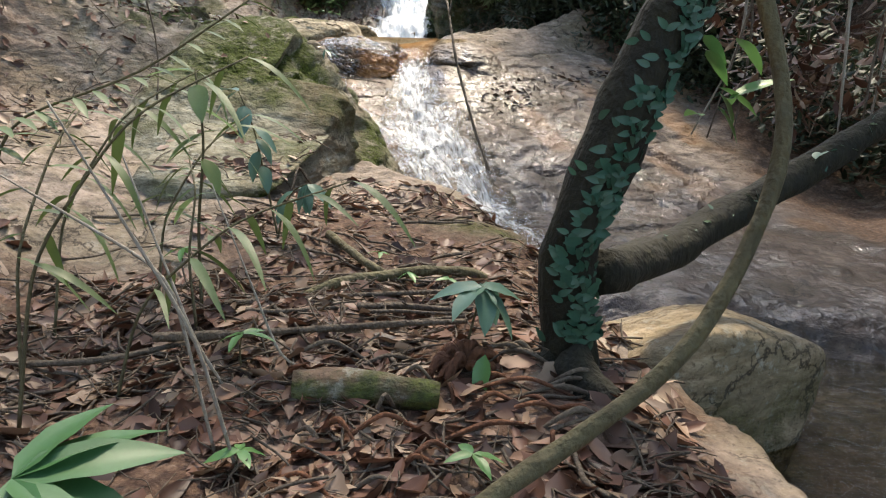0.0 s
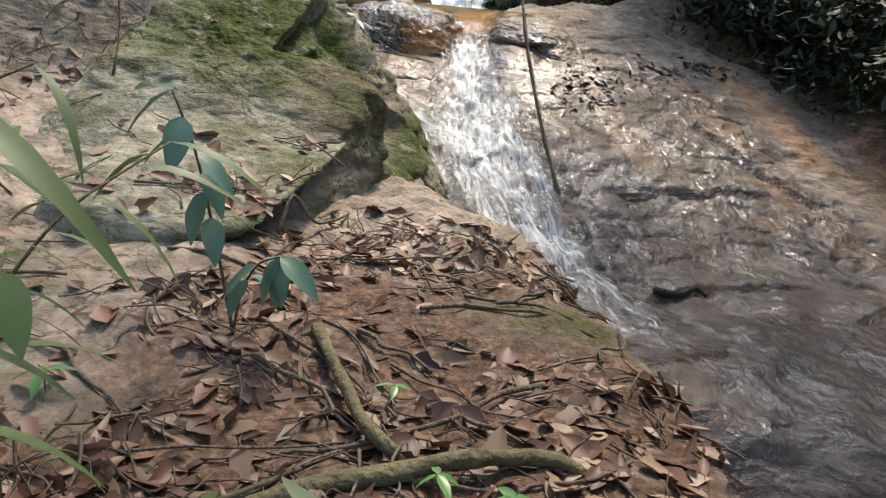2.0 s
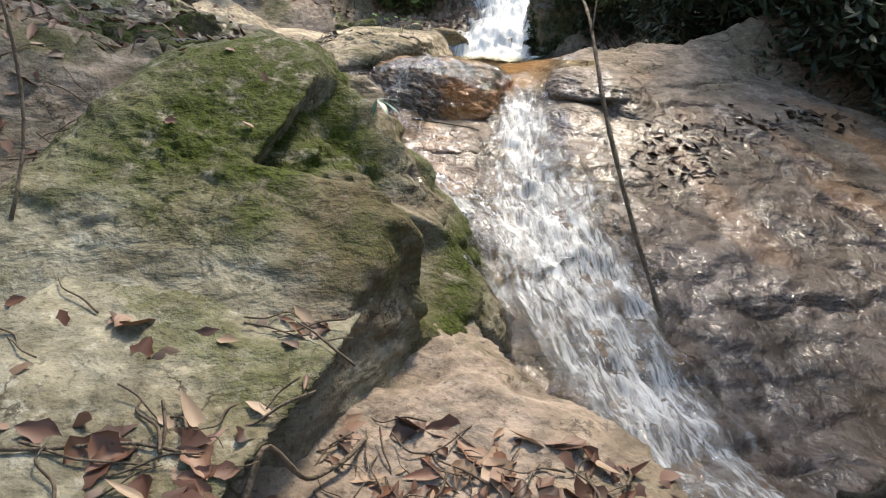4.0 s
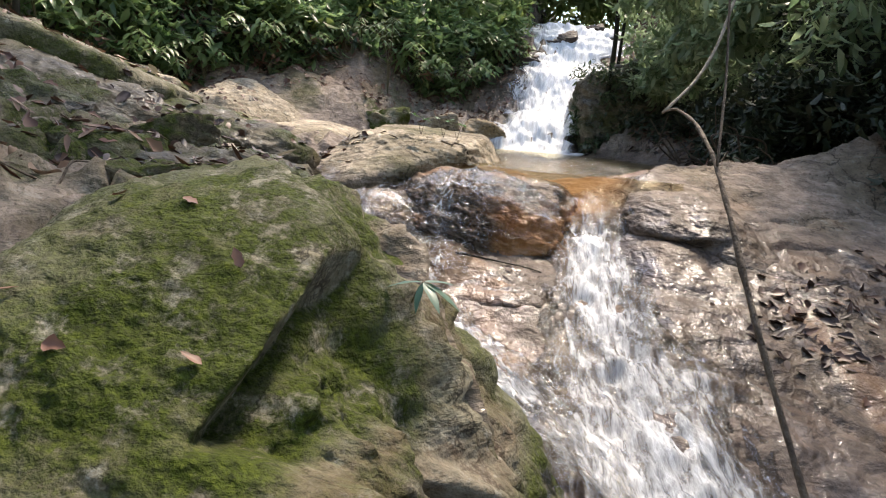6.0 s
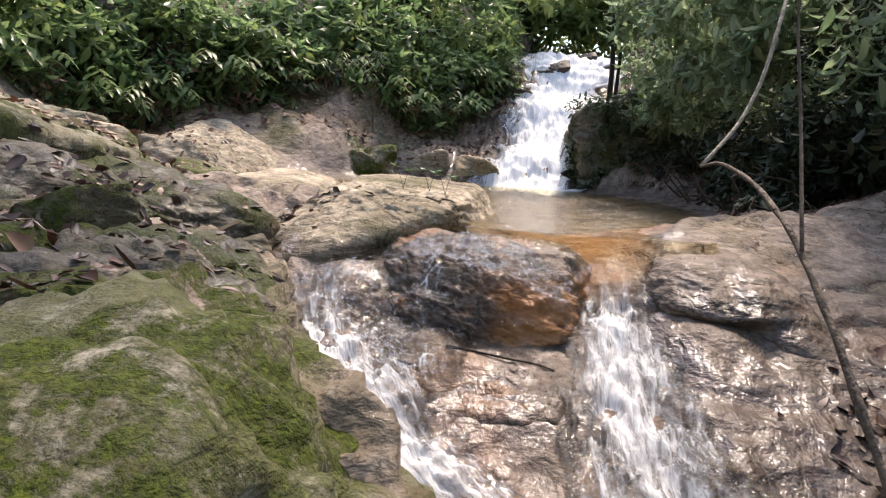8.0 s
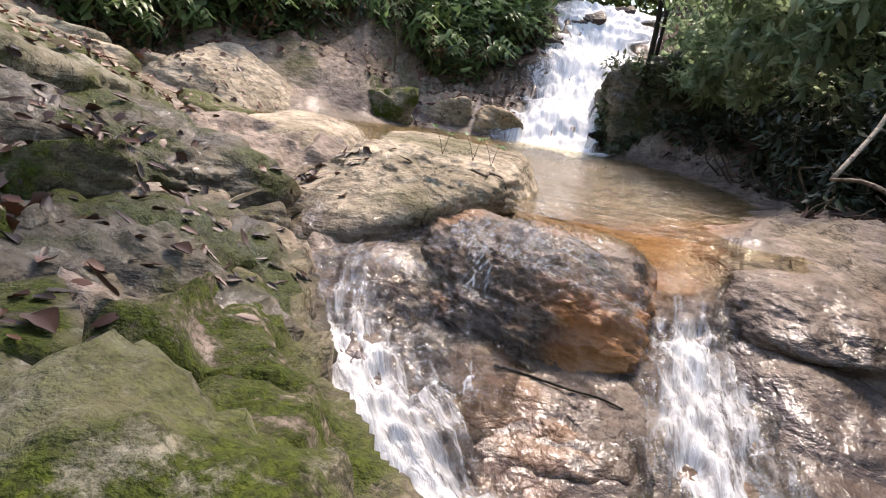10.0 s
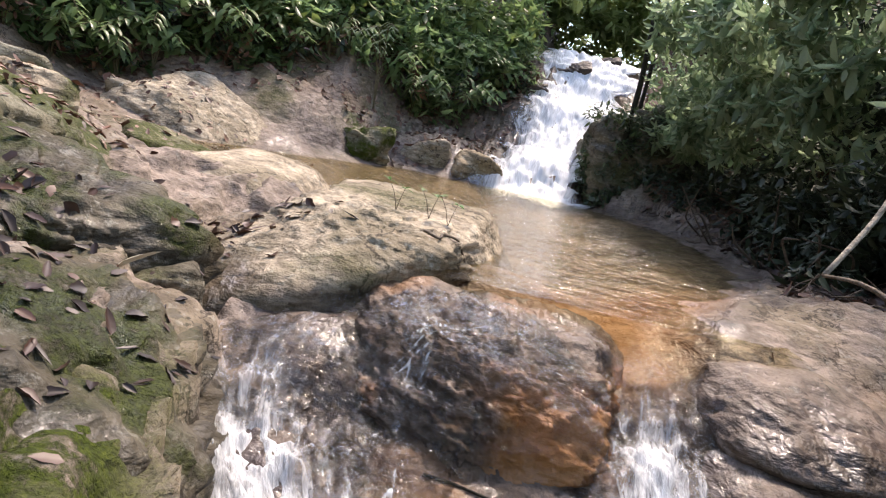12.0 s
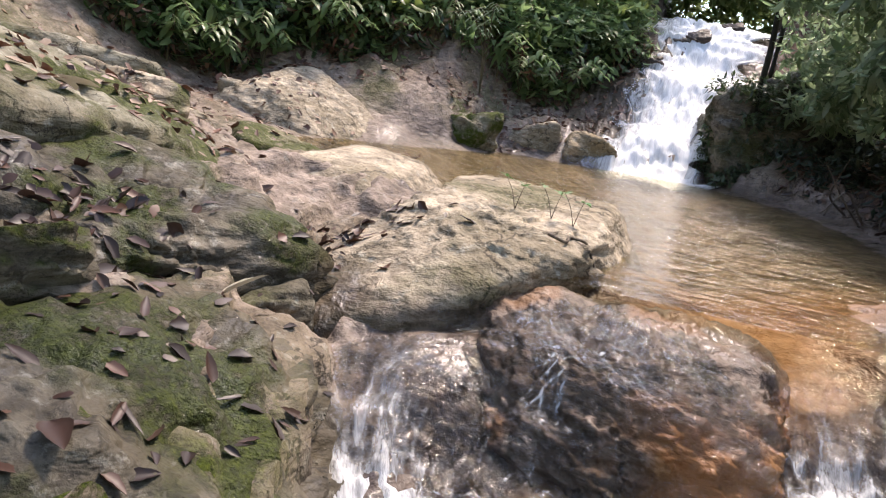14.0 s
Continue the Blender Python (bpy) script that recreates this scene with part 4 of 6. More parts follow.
torrent("cascade_water", "white water tumbling down the rock slab", [(-0.52, 11.75, -0.06), (-0.52, 11.4, -0.12), (-0.5, 11.15, -0.3), (-0.48, 10.85, -0.62), (-0.45, 10.4, -0.9), (-0.38, 9.7, -1.1), (-0.2, 8.9, -1.35), (0.05, 8.0, -1.62), (0.4, 7.2, -1.85), (0.78, 6.3, -2.0), (1.15, 5.4, -2.1)], [0.4, 0.36, 0.36, 0.38, 0.42, 0.6, 0.85, 0.85, 0.65, 0.52, 0.5], 220, 50, 0.025, 3, [0.25, 0.42, 0.68, 0.76, 0.74, 0.66, 0.7, 0.68, 0.68, 0.62, 0.45], FOAM, 0.045)
torrent("side_cascade_water", "white water sliding between the mossy bank and the wet rock", [(-2.25, 11.0, -0.18), (-2.3, 10.8, -0.3), (-2.28, 10.55, -0.5), (-2.15, 10.25, -0.72), (-1.95, 9.95, -0.9), (-1.5, 9.55, -1.0), (-0.98, 9.2, -1.08), (-0.5, 8.8, -1.2), (-0.05, 8.3, -1.45)], [0.3, 0.36, 0.42, 0.5, 0.5, 0.42, 0.34, 0.32, 0.34], 220, 56, 0.03, 9, [0.34, 0.48, 0.6, 0.7, 0.76, 0.72, 0.66, 0.66, 0.68], FOAM, 0.05, -0.35, 0.06)
torrent("film_water", "thin sheet of water running over the wet rock", [(-1.45, 11.5, -0.1), (-1.5, 11.25, -0.15), (-1.58, 11.0, -0.25), (-1.65, 10.8, -0.45), (-1.7, 10.5, -0.7), (-1.6, 10.1, -0.85)], [0.6, 0.72, 0.72, 0.6, 0.45, 0.3], 120, 90, 0.016, 14, [0.44, 0.54, 0.57, 0.58, 0.58, 0.58], FILM, 0.03, -0.3)
torrent("upper_fall_water", "bright white waterfall sliding down the rocks upstream", [(-0.6, 34, 3.9), (-0.8, 31, 3.6), (-1.15, 29, 2.8), (-1.35, 27.5, 1.95), (-1.5, 26, 1.2), (-1.6, 24.7, 0.5), (-1.65, 23.9, 0.08), (-1.7, 23.3, -0.02), (-1.75, 22.3, -0.02)], [1.95, 1.8, 1.65, 1.3, 1.15, 1.1, 1.2, 1.3, 1.2], 210, 70, 0.05, 21, [0.95, 0.9, 0.8, 0.75, 0.72, 0.8, 1.0, 0.9, 0.25], WHITE, 0.05, 0.25)
# ---- trees and leaves ----
def leaf_cloud(n, place, size, droop, seed, narrow=0.32, flat=0.5):
    """n folded leaves: place(rng, n) gives their stems; each is a bent blade."""
    g = np.random.default_rng(seed)
    base = place(g, n)
    yaw = g.uniform(0, 2 * np.pi, n)
    pitch = g.normal(-droop, flat, n)
    ln = size * g.uniform(0.55, 1.3, n)
    wd = ln * narrow * g.uniform(0.75, 1.25, n)
    d = np.stack([np.cos(yaw) * np.cos(pitch), np.sin(yaw) * np.cos(pitch), np.sin(pitch)], -1)
    s = np.stack([-np.sin(yaw), np.cos(yaw), 0 * yaw], -1)
    roll = g.normal(0, 0.5, n)
    u = np.cross(s, d)
    s = s * np.cos(roll)[:, None] + u * np.sin(roll)[:, None]
    u = np.cross(s, d)
    L, W = ln[:, None], wd[:, None]
    m1, m2 = base + d * L * 0.3, base + d * L * 0.65 - u * L * 0.06
    tip = base + d * L - u * L * 0.2
    v = np.stack([base, m1 + s * W * 0.5 + u * W * 0.15, m1 - s * W * 0.5 + u * W * 0.15, m2 + s * W * 0.42 + u * W * 0.1, m2 - s * W * 0.42 + u * W * 0.1, tip, m1, m2], 1)
    o = np.arange(n)[:, None, None] * 8
    quads = (o + np.array([[6, 7, 3, 1], [6, 2, 4, 7]])).reshape(-1, 4)
    tris = (o + np.array([[0, 6, 1], [0, 2, 6], [7, 5, 3], [7, 4, 5]])).reshape(-1, 3)
    return v.reshape(-1, 3), (quads, tris)


def clumps(centres, radii, squash=0.7):
    centres, radii = np.array(centres, float), np.array(radii, float)
    def place(g, n):
        k = g.integers(0, len(centres), n)
        v = g.normal(0, 1, (n, 3))
        v /= np.linalg.norm(v, axis=1)[:, None]
        r = radii[k] * g.uniform(0.3, 1.0, n) ** 0.5
        return centres[k] + v * r[:, None] * (1, 1, squash)
    return place


def bush(name, label, spots, size, n, mat, seed, droop=0.5, narrow=0.32, category="shrub", flat=0.5):
    v, f = leaf_cloud(n, clumps([s[:3] for s in spots], [s[3] for s in spots]), size, droop, seed, narrow, flat)
    return tagged(new(name, mesh_of(name, v, f, mat)), label, category, kind="stuff")


g = np.random.default_rng(3)
spots = []
for i in range(560):
    x = g.uniform(-20, -2.7)
    y = np.interp(x, (-22, -14, -9.5, -7.5, -6.5, -4.5, -2.7), (7.0, 12.4, 18.7, 21.2, 23.0, 25.2, 28.0)) + g.uniform(0, 9) * g.uniform(0.1, 1)
    spots.append((x, y, floor_z(x, y) + g.uniform(-0.1, 1.6), g.uniform(0.35, 0.85)))
bush("far_bank_undergrowth", "dense green undergrowth on the far bank", spots, 0.34, 42000, FOLIAGE, 5, narrow=0.34)
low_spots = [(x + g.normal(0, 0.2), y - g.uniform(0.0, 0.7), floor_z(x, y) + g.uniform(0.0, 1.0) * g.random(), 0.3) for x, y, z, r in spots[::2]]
bush("dead_undergrowth", "brown withered leaves hanging under the green undergrowth", low_spots, 0.22, 8000, DEAD, 25, category="dead leaves")
# darker leaves low in the hedge, painting the shade inside it
bush("dark_undergrowth", "undergrowth leaves set low, in a darker colour for the shade", low_spots, 0.3, 9000, DARKLEAF, 35)
bush("bright_undergrowth", "scattered undergrowth leaves with sunlight in their colour", [q for q in spots[::5]], 0.38, 3000, SUNTONELEAF, 15)
spots = []
for i in range(200):
    y = g.uniform(14.2, 26)
    x = np.interp(y, (14, 16, 20, 24), (2.0, 2.2, 1.8, 1.2)) + g.uniform(-0.5, 3.2)
    z = g.uniform(0.9, 5.0)
    if z < 1.6 and x < np.interp(y, (14, 16, 20, 24), (2.6, 2.9, 2.4, 1.0)):
        continue
    spots.append((x, y, z, g.uniform(0.35, 0.8)))
for i in range(70):
    y = g.uniform(15.5, 23)
    z = g.uniform(1.5, 4.6)
    spots.append((np.interp(y, (15, 18, 20, 23), (1.7, 1.2, 0.9, 0.7)) - 0.25 * (z - 2) + g.uniform(0, 0.8), y, z, g.uniform(0.25, 0.5)))
bush("right_bank_bush", "dark overhanging leafy bushes on the bank", spots, 0.26, 22000, BUSHLEAF, 6, narrow=0.33, flat=0.7)
spots = []
for i in range(330):
    y = g.uniform(8.5, 24)
    x = np.interp(y, (8.5, 11, 13, 15, 24), (5.2, 3.6, 2.2, 2.4, 3)) + g.uniform(0, 6) * g.uniform(0.1, 1)
    x = x + 0.5 * (y < 13)
    spots.append((x, y, floor_z(x, y) + g.uniform(0.1, 2.2 if y < 13 else 5.5) * g.uniform(0.2, 1), g.uniform(0.45, 0.9)))
bush("right_thicket", "thicket behind the slab with deep shade in its leaf colour", spots, 0.2, 30000, SHADETONELEAF, 16)
# unseen boughs, added only to hold light off the right side
spots = []
for i in range(70):
    spots.append((g.uniform(5.5, 12), g.uniform(-1, 7.5), g.uniform(4.2, 8), g.uniform(0.9, 1.6)))
bush("right_shade_boughs", "unseen leafy boughs added to shade the right side", spots, 0.4, 14000, DARKLEAF, 36, category="canopy")
# added boughs out of view between the sun and the lower slab
spots = [(g.uniform(1.6, 6.0), g.uniform(7.5, 13.6), g.uniform(5.4, 7.5), g.uniform(0.5, 0.9)) for i in range(50)]
bush("slab_shade_boughs", "unseen leafy boughs added to shade the lower slab", spots, 0.36, 3300, DARKLEAF, 37, category="canopy")
# a few boughs added out of view to darken the mossy shelf
spots = [(g.uniform(-4.4, -1.7), g.uniform(11.2, 13.4), g.uniform(5.8, 7.4), g.uniform(0.5, 0.9)) for i in range(44)]
bush("left_shade_boughs", "unseen leafy boughs added to shade the mossy shelf", spots, 0.36, 500, DARKLEAF, 38, category="canopy")
spots = []
for i in range(120):
    x, y = g.uniform(-9, 6), g.uniform(27, 40)
    if abs(x + 0.65 - 0.26 * (y - 27)) < 1.9:
        continue
    spots.append((x, y, max(floor_z(x, y), 2.0) + g.uniform(0.2, 6), g.uniform(0.5, 1.2)))
bush("upstream_trees", "leafy trees above the waterfall with sunlight in their colour", spots, 0.42, 9000, SUNTONELEAF, 26)
spots = []
for i in range(120):
    x, y = g.uniform(-8, 8), g.uniform(36, 43)
    spots.append((x, y, g.uniform(3.8, 15), g.uniform(0.9, 1.7)))
for i in range(90):
    spots.append((g.uniform(-5, 7), g.uniform(35.5, 38), g.uniform(4.0, 8), g.uniform(0.7, 1.2)))
bush("sunlit_trees", "yellow-green trees above the waterfall, coloured as sunlit", spots, 0.5, 24000, SUNTONELEAF, 46, category="tree")
spots = [(g.uniform(-0.5, 1.6), g.uniform(22.9, 24.2), g.uniform(0.1, 2.3), g.uniform(0.2, 0.45)) for i in range(60)]
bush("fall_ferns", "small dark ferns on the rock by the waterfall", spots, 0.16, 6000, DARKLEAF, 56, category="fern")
spots = [(np.interp(y, (14, 16, 20, 22), (1.5, 1.9, 1.9, 1.1)) + g.uniform(-0.3, 1.2), y, g.uniform(0.15, 1.3), g.uniform(0.2, 0.5)) for y in g.uniform(14, 23, 110)]
bush("crest_shrubs", "low shrubs crowding the top of the slab, shade in their leaf colour", [(x, y, floor_z(x, y) + g.uniform(0.0, 0.9), g.uniform(0.25, 0.5)) for x, y in zip(g.uniform(2.7, 6.0, 80), g.uniform(12.6, 14.2, 80))], 0.17, 9000, SHADETONELEAF, 67)
bush("shore_shrubs", "low shrubs along the pool's edge, shade in their leaf colour", spots, 0.18, 13000, SHADETONELEAF, 66)
# unseen canopy, added to cut the sky light to a gap above the creek
spots = []
for i in range(420):
    x, y = g.uniform(-26, 24), g.uniform(-16, 56)
    gap = np.interp(y, (-5, 3, 8, 30, 40), (3.0, 7.0, 9.0, 10.0, 6.0))
    if -1.2 - gap < x < gap + 6.0 * min(1.0, max(0.0, (y - 1) / 5)):
        continue
    spots.append((x, y, g.uniform(7, 13), g.uniform(1.3, 2.6)))
bush("canopy", "unseen high forest canopy added to limit the sky light", spots, 1.1, 17000, DARKLEAF, 8, category="canopy", narrow=0.45)
# ---- the tree, fallen wood and plants by the path ----
def tube_mesh(name, points, radii, mat, sides=8, knobs=0.0, seed=0):
    """A bent, tapering round stem through points."""
    pts = np.array(points, float)
    n = max(len(pts) * 5, 8)
    seg = np.r_[0, np.cumsum(np.linalg.norm(np.diff(pts, axis=0), axis=1))]
    u = np.linspace(0, seg[-1], n)
    c = np.stack([np.interp(u, seg, pts[:, k]) for k in range(3)], -1)
    for _ in range(3):
        c[1:-1] = 0.25 * c[:-2] + 0.5 * c[1:-1] + 0.25 * c[2:]
    r = np.interp(u, seg, np.array(radii, float))
    t = np.gradient(c, axis=0)
    t /= np.linalg.norm(t, axis=1)[:, None] + 1e-9
    a = np.zeros_like(t)
    a[0] = np.cross(t[0], (1.0, 0, 0) if abs(t[0, 0]) < 0.8 else (0, 1.0, 0))
    for k in range(1, n):
        a[k] = a[k - 1] - t[k] * (a[k - 1] @ t[k])
        a[k] /= np.linalg.norm(a[k]) + 1e-9
    a[0] /= np.linalg.norm(a[0]) + 1e-9
    b = np.cross(t, a)
    ang = np.linspace(0, 2 * np.pi, sides, endpoint=False)
    ring = c[:, None] + (a[:, None] * np.cos(ang)[None, :, None] + b[:, None] * np.sin(ang)[None, :, None]) * r[:, None, None]
    v = ring.reshape(-1, 3)
    if knobs:
        f = fbm(v * 9, 3, seed)
        v = v + (v - np.repeat(c, sides, 0)) * (knobs * f)[:, None]
    i = np.arange(n * sides).reshape(n, sides)
    faces = np.stack([i[:-1], np.roll(i[:-1], -1, 1), np.roll(i[1:], -1, 1), i[1:]], -1).reshape(-1, 4).tolist()
    faces += [i[0, ::-1].tolist(), i[-1].tolist()]
    return mesh_of(name, v, faces, mat)


def tube(name, points, radii, mat, label, category, sides=8, knobs=0.0, seed=0, group=""):
    base = np.array(points[0], float)
    ob = new(name, tube_mesh(name, np.array(points, float) - base, radii, mat, sides, knobs, seed))
    ob.location = base
    return tagged(ob, label, category, group)


def blade_mesh(name, mat, width=0.35, droop=0.35, fold=0.18, curl=0.0, rows=7, ragged=0.0, seed=0, lobes=0.0):
    """A leaf one metre long along +y with a folded midrib."""
    g = np.random.default_rng(seed)
    t = np.linspace(0, 1, rows)
    w = width * 0.5 * np.sin(np.pi * np.clip(t, 0, 1) ** 0.75) ** 0.8 + 0.004
    w = w * (1 + ragged * g.uniform(-1, 1, rows))
    y = t * (1 - 0.12 * droop)
    z = -droop * t**2 * 0.6
    v = []
    for k in range(rows):
        ripple = 0.02 * math.sin(k * 2.4 + seed)
        v += [(-w[k], y[k], z[k] + fold * w[k] + curl * w[k] * 2 + ripple * w[k] * 4), (-w[k] * 0.5, y[k], z[k] + fold * w[k] * 0.35), (0, y[k], z[k]), (w[k] * 0.5, y[k], z[k] + fold * w[k] * 0.35), (w[k], y[k], z[k] + fold * w[k] + curl * w[k] * 2 - ripple * w[k] * 4)]
    return mesh_of(name, v, grid_faces(rows, 5).tolist(), mat)


def aim(yaw, pitch, roll=0.0, at=(0, 0, 0), size=1.0):
    """A leaf's pose: yaw from +y to the left, pitch up."""
    return Matrix.Translation(at) @ Euler((radians(pitch), 0, radians(yaw))).to_matrix().to_4x4() @ Euler((0, radians(roll), 0)).to_matrix().to_4x4() @ Matrix.Diagonal((size, size, size, 1))


def plant(name, label, base, stems, mat_stem, leaf_meshes, category="plant", group=""):
    """stems: (points from the base, radius, leaves), each leaf (place on the stem 0..1, yaw, pitch, length, roll)."""
    root = new(name)
    root.location = base
    root.empty_display_size = 0.05
    tagged(root, label, category, group)
    k = 0
    for points, radius, leaves in stems:
        part("stem", tube_mesh("stem", points, np.linspace(radius, radius * 0.5, len(points)), mat_stem, 6), root)
        pts = np.array(points, float)
        seg = np.r_[0, np.cumsum(np.linalg.norm(np.diff(pts, axis=0), axis=1))]
        for where, yaw, pitch, length, roll in leaves:
            at = [float(np.interp(where * seg[-1], seg, pts[:, j])) for j in range(3)]
            leaf = part("leaf", leaf_meshes[k % len(leaf_meshes)], root)
            leaf.matrix_local = aim(yaw, pitch, roll, at, length)
            k += 1
    return root


def ground_z(x, y):
    return under(x, y)[0]


# leaning tree with a creeper on it, and an unseen crown added to shade the bank
tree = new("leaning_tree")
tree.location = (0.62, 2.42, ground_z(0.62, 2.42) - 0.05)
tagged(tree, "leaning dark tree trunk wrapped in a green creeper", "tree")
TRUNK = np.array([(0.04, 0, -0.1), (-0.02, 0.0, 0.25), (-0.06, 0.0, 0.5), (0.03, 0.0, 0.76), (0.2, 0.03, 1.18), (0.36, 0.06, 1.58), (0.75, 0.2, 2.3), (1.1, 0.3, 3.6), (1.3, 0.4, 6.5)])
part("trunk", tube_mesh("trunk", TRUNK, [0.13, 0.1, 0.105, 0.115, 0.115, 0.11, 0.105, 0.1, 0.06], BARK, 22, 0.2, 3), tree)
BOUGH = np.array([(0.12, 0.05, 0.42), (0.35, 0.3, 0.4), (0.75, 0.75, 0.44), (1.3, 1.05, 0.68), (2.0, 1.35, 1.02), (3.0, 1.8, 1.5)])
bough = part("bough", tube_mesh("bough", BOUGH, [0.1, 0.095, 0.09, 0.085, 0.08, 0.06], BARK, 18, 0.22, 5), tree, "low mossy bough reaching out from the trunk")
g = np.random.default_rng(41)
for k in range(3):
    a = 2.2 + k * 1.6
    part("root", tube_mesh("root", [(0, 0, 0.15), (0.14 * math.cos(a), 0.14 * math.sin(a), 0.0), (0.4 * math.cos(a), 0.4 * math.sin(a), -0.12)], [0.07, 0.05, 0.02], BARK, 8, 0.1, k), tree)
CREEP = [blade_mesh("creeper_leaf", DARKTEAL, 0.45, 0.25, 0.1, seed=s) for s in (1, 2)]
PALECREEP = [blade_mesh("creeper_leaf", PALELEAF, 0.6, 0.2, 0.1, seed=s) for s in (3,)]
for k in range(340):
    s = g.uniform(0.15, 0.95)
    c = Vector([np.interp(s * 5, range(len(TRUNK)), TRUNK[:, j]) for j in range(3)])
    ang = radians(g.normal(-62, 26))
    out = Vector((math.cos(ang), math.sin(ang), 0.1)).normalized()
    lat = Vector((-math.sin(ang), math.cos(ang), 0)) * (1 if k % 2 else -1)
    th = g.uniform(-0.2, 0.9)
    y_axis = (lat * math.cos(th) + Vector((0.25, 0, 1)) * math.sin(th) + out * g.uniform(0.1, 0.5)).normalized()
    z_axis = (out - y_axis * out.dot(y_axis)).normalized()
    x_axis = y_axis.cross(z_axis)
    size = g.uniform(0.045, 0.08)
    leaf = part("creeper_leaf", CREEP[k % 2], tree)
    leaf.matrix_local = Matrix.Translation(c + out * 0.125) @ Matrix((x_axis, y_axis, z_axis)).transposed().to_4x4() @ Matrix.Diagonal((size, size, size, 1))
for k in range(46):
    s = g.uniform(0.25, 0.95)
    c = [np.interp(s * 5, range(len(BOUGH)), BOUGH[:, j]) for j in range(3)]
    leaf = part("creeper_leaf", (PALECREEP if g.random() < 0.6 else CREEP)[0], tree)
    leaf.matrix_local = aim(g.uniform(0, 360), g.uniform(-80, 40), g.uniform(-30, 30), Vector(c) + Vector((g.uniform(-0.05, 0.05), -0.07, g.uniform(0.0, 0.09))), g.uniform(0.045, 0.075))

# crown and limbs are added out of view, to dapple the bank with shade
crown_spots = [(g.uniform(-3.0, 0.9), g.uniform(2.0, 6.2), g.uniform(5.8, 8.0), g.uniform(0.5, 0.9)) for k in range(46)]
cv, cf = leaf_cloud(550, clumps([s[:3] for s in crown_spots], [s[3] for s in crown_spots]), 0.3, 0.4, 77)
part("crown", mesh_of("crown", cv, cf, FOLIAGE), tree, "unseen leafy crown added to shade the bank")
for k in range(5):
    x, y, z = crown_spots[k * 7][:3]
    part("limb", tube_mesh("limb", [(1.15, 0.33, 4.5), (0.5 * (x + 1.15), 0.5 * (y + 0.33), 0.4 * z + 2.9), (x, y, z)], [0.06, 0.045, 0.02], BARK, 7, 0.1, k), tree)

tube("curved_vine", [(0.0, 1.1, -1.62), (0.21, 1.17, -1.37), (0.41, 1.25, -1.27), (0.56, 1.29, -1.17), (0.69, 1.33, -1.07), (0.78, 1.37, -0.95), (0.85, 1.41, -0.82), (0.92, 1.45, -0.65), (0.94, 1.47, -0.52), (0.92, 1.55, -0.31), (0.84, 1.56, -0.12), (0.7, 1.6, 0.4), (0.65, 1.7, 1.6)], [0.027, 0.025, 0.024, 0.023, 0.022, 0.022, 0.021, 0.021, 0.02, 0.02, 0.019, 0.018, 0.017], VINE, "thick curved woody vine growing from the bank", "vine", 10, 0.12, 7)

tube("surface_root", [(-0.7, 3.2, -1.62), (-0.48, 3.25, -1.52), (-0.24, 3.35, -1.5), (0.0, 3.49, -1.5), (0.29, 3.61, -1.54), (0.5, 3.51, -1.64)], [0.03, 0.032, 0.03, 0.028, 0.026, 0.02], VINE, "thick knobbly root crossing the litter", "root", 9, 0.25, 5, "surface roots")
tube("surface_root", [(-0.72, 4.5, -1.6), (-0.69, 4.3, -1.5), (-0.46, 3.83, -1.5), (-0.33, 3.55, -1.5), (-0.1, 3.45, -1.58)], [0.022, 0.026, 0.028, 0.026, 0.02], VINE, "thick knobbly root crossing the litter", "root", 9, 0.25, 6, "surface roots")
tube("mossy_log", [(-0.42, 2.02, ground_z(-0.42, 2.02) + 0.03), (-0.15, 2.05, ground_z(-0.15, 2.05) + 0.05), (0.1, 2.06, ground_z(0.1, 2.06) + 0.03)], [0.06, 0.07, 0.055], LOG, "short rotten log covered in green moss", "log", 12, 0.25, 3)
ball = new("root_ball")
ball.location = (0.2, 2.3, ground_z(0.2, 2.3))
tagged(ball, "matted ball of reddish-brown roots at the tree's foot", "roots")
for k in range(34):
    a, e = g.uniform(0, 6.28), g.uniform(0.15, 1.3)
    d = Vector((math.cos(a) * math.cos(e), 0.6 * math.sin(a) * math.cos(e), math.sin(e)))
    q = Vector((0.02 * d.y, 0.05 * d.x, -0.1))
    part("root", tube_mesh("root", [d * 0.05, d * 0.14 + q * 0.2, d * 0.19 + q, d * 0.2 + q * 1.9], [0.022, 0.018, 0.012, 0.006], REDROOT, 6, 0.3, k), ball)
tube("surface_root", [(0.62, 2.3, -1.5), (0.75, 2.0, -1.62), (0.85, 1.75, -1.75), (0.9, 1.6, -1.95)], [0.09, 0.07, 0.06, 0.04], BARK, "dark root running down from the tree", "root", 9, 0.2, 8, "surface roots")
for k in range(40):
    a = (g.uniform(-0.7, 0.7), g.uniform(1.5, 2.5))
    th = g.normal(0.4, 0.9)
    l = g.uniform(0.15, 0.5)
    b = (a[0] + l * math.cos(th), a[1] + 0.5 * l * math.sin(th))
    tube("surface_root", [(*a, ground_z(*a) - 0.01), (0.5 * (a[0] + b[0]), 0.5 * (a[1] + b[1]), ground_z(*a) + g.uniform(0.03, 0.1)), (*b, ground_z(*b) - 0.01)], [0.008, 0.01, 0.006], REDROOT if k % 2 else TWIG, "thin reddish root arching out of the litter", "root", 6, 0.3, k, "surface roots")
FRESHBIG = [blade_mesh("leaf", FRESH, 0.24, 0.4, 0.2, seed=s) for s in (26, 27)]
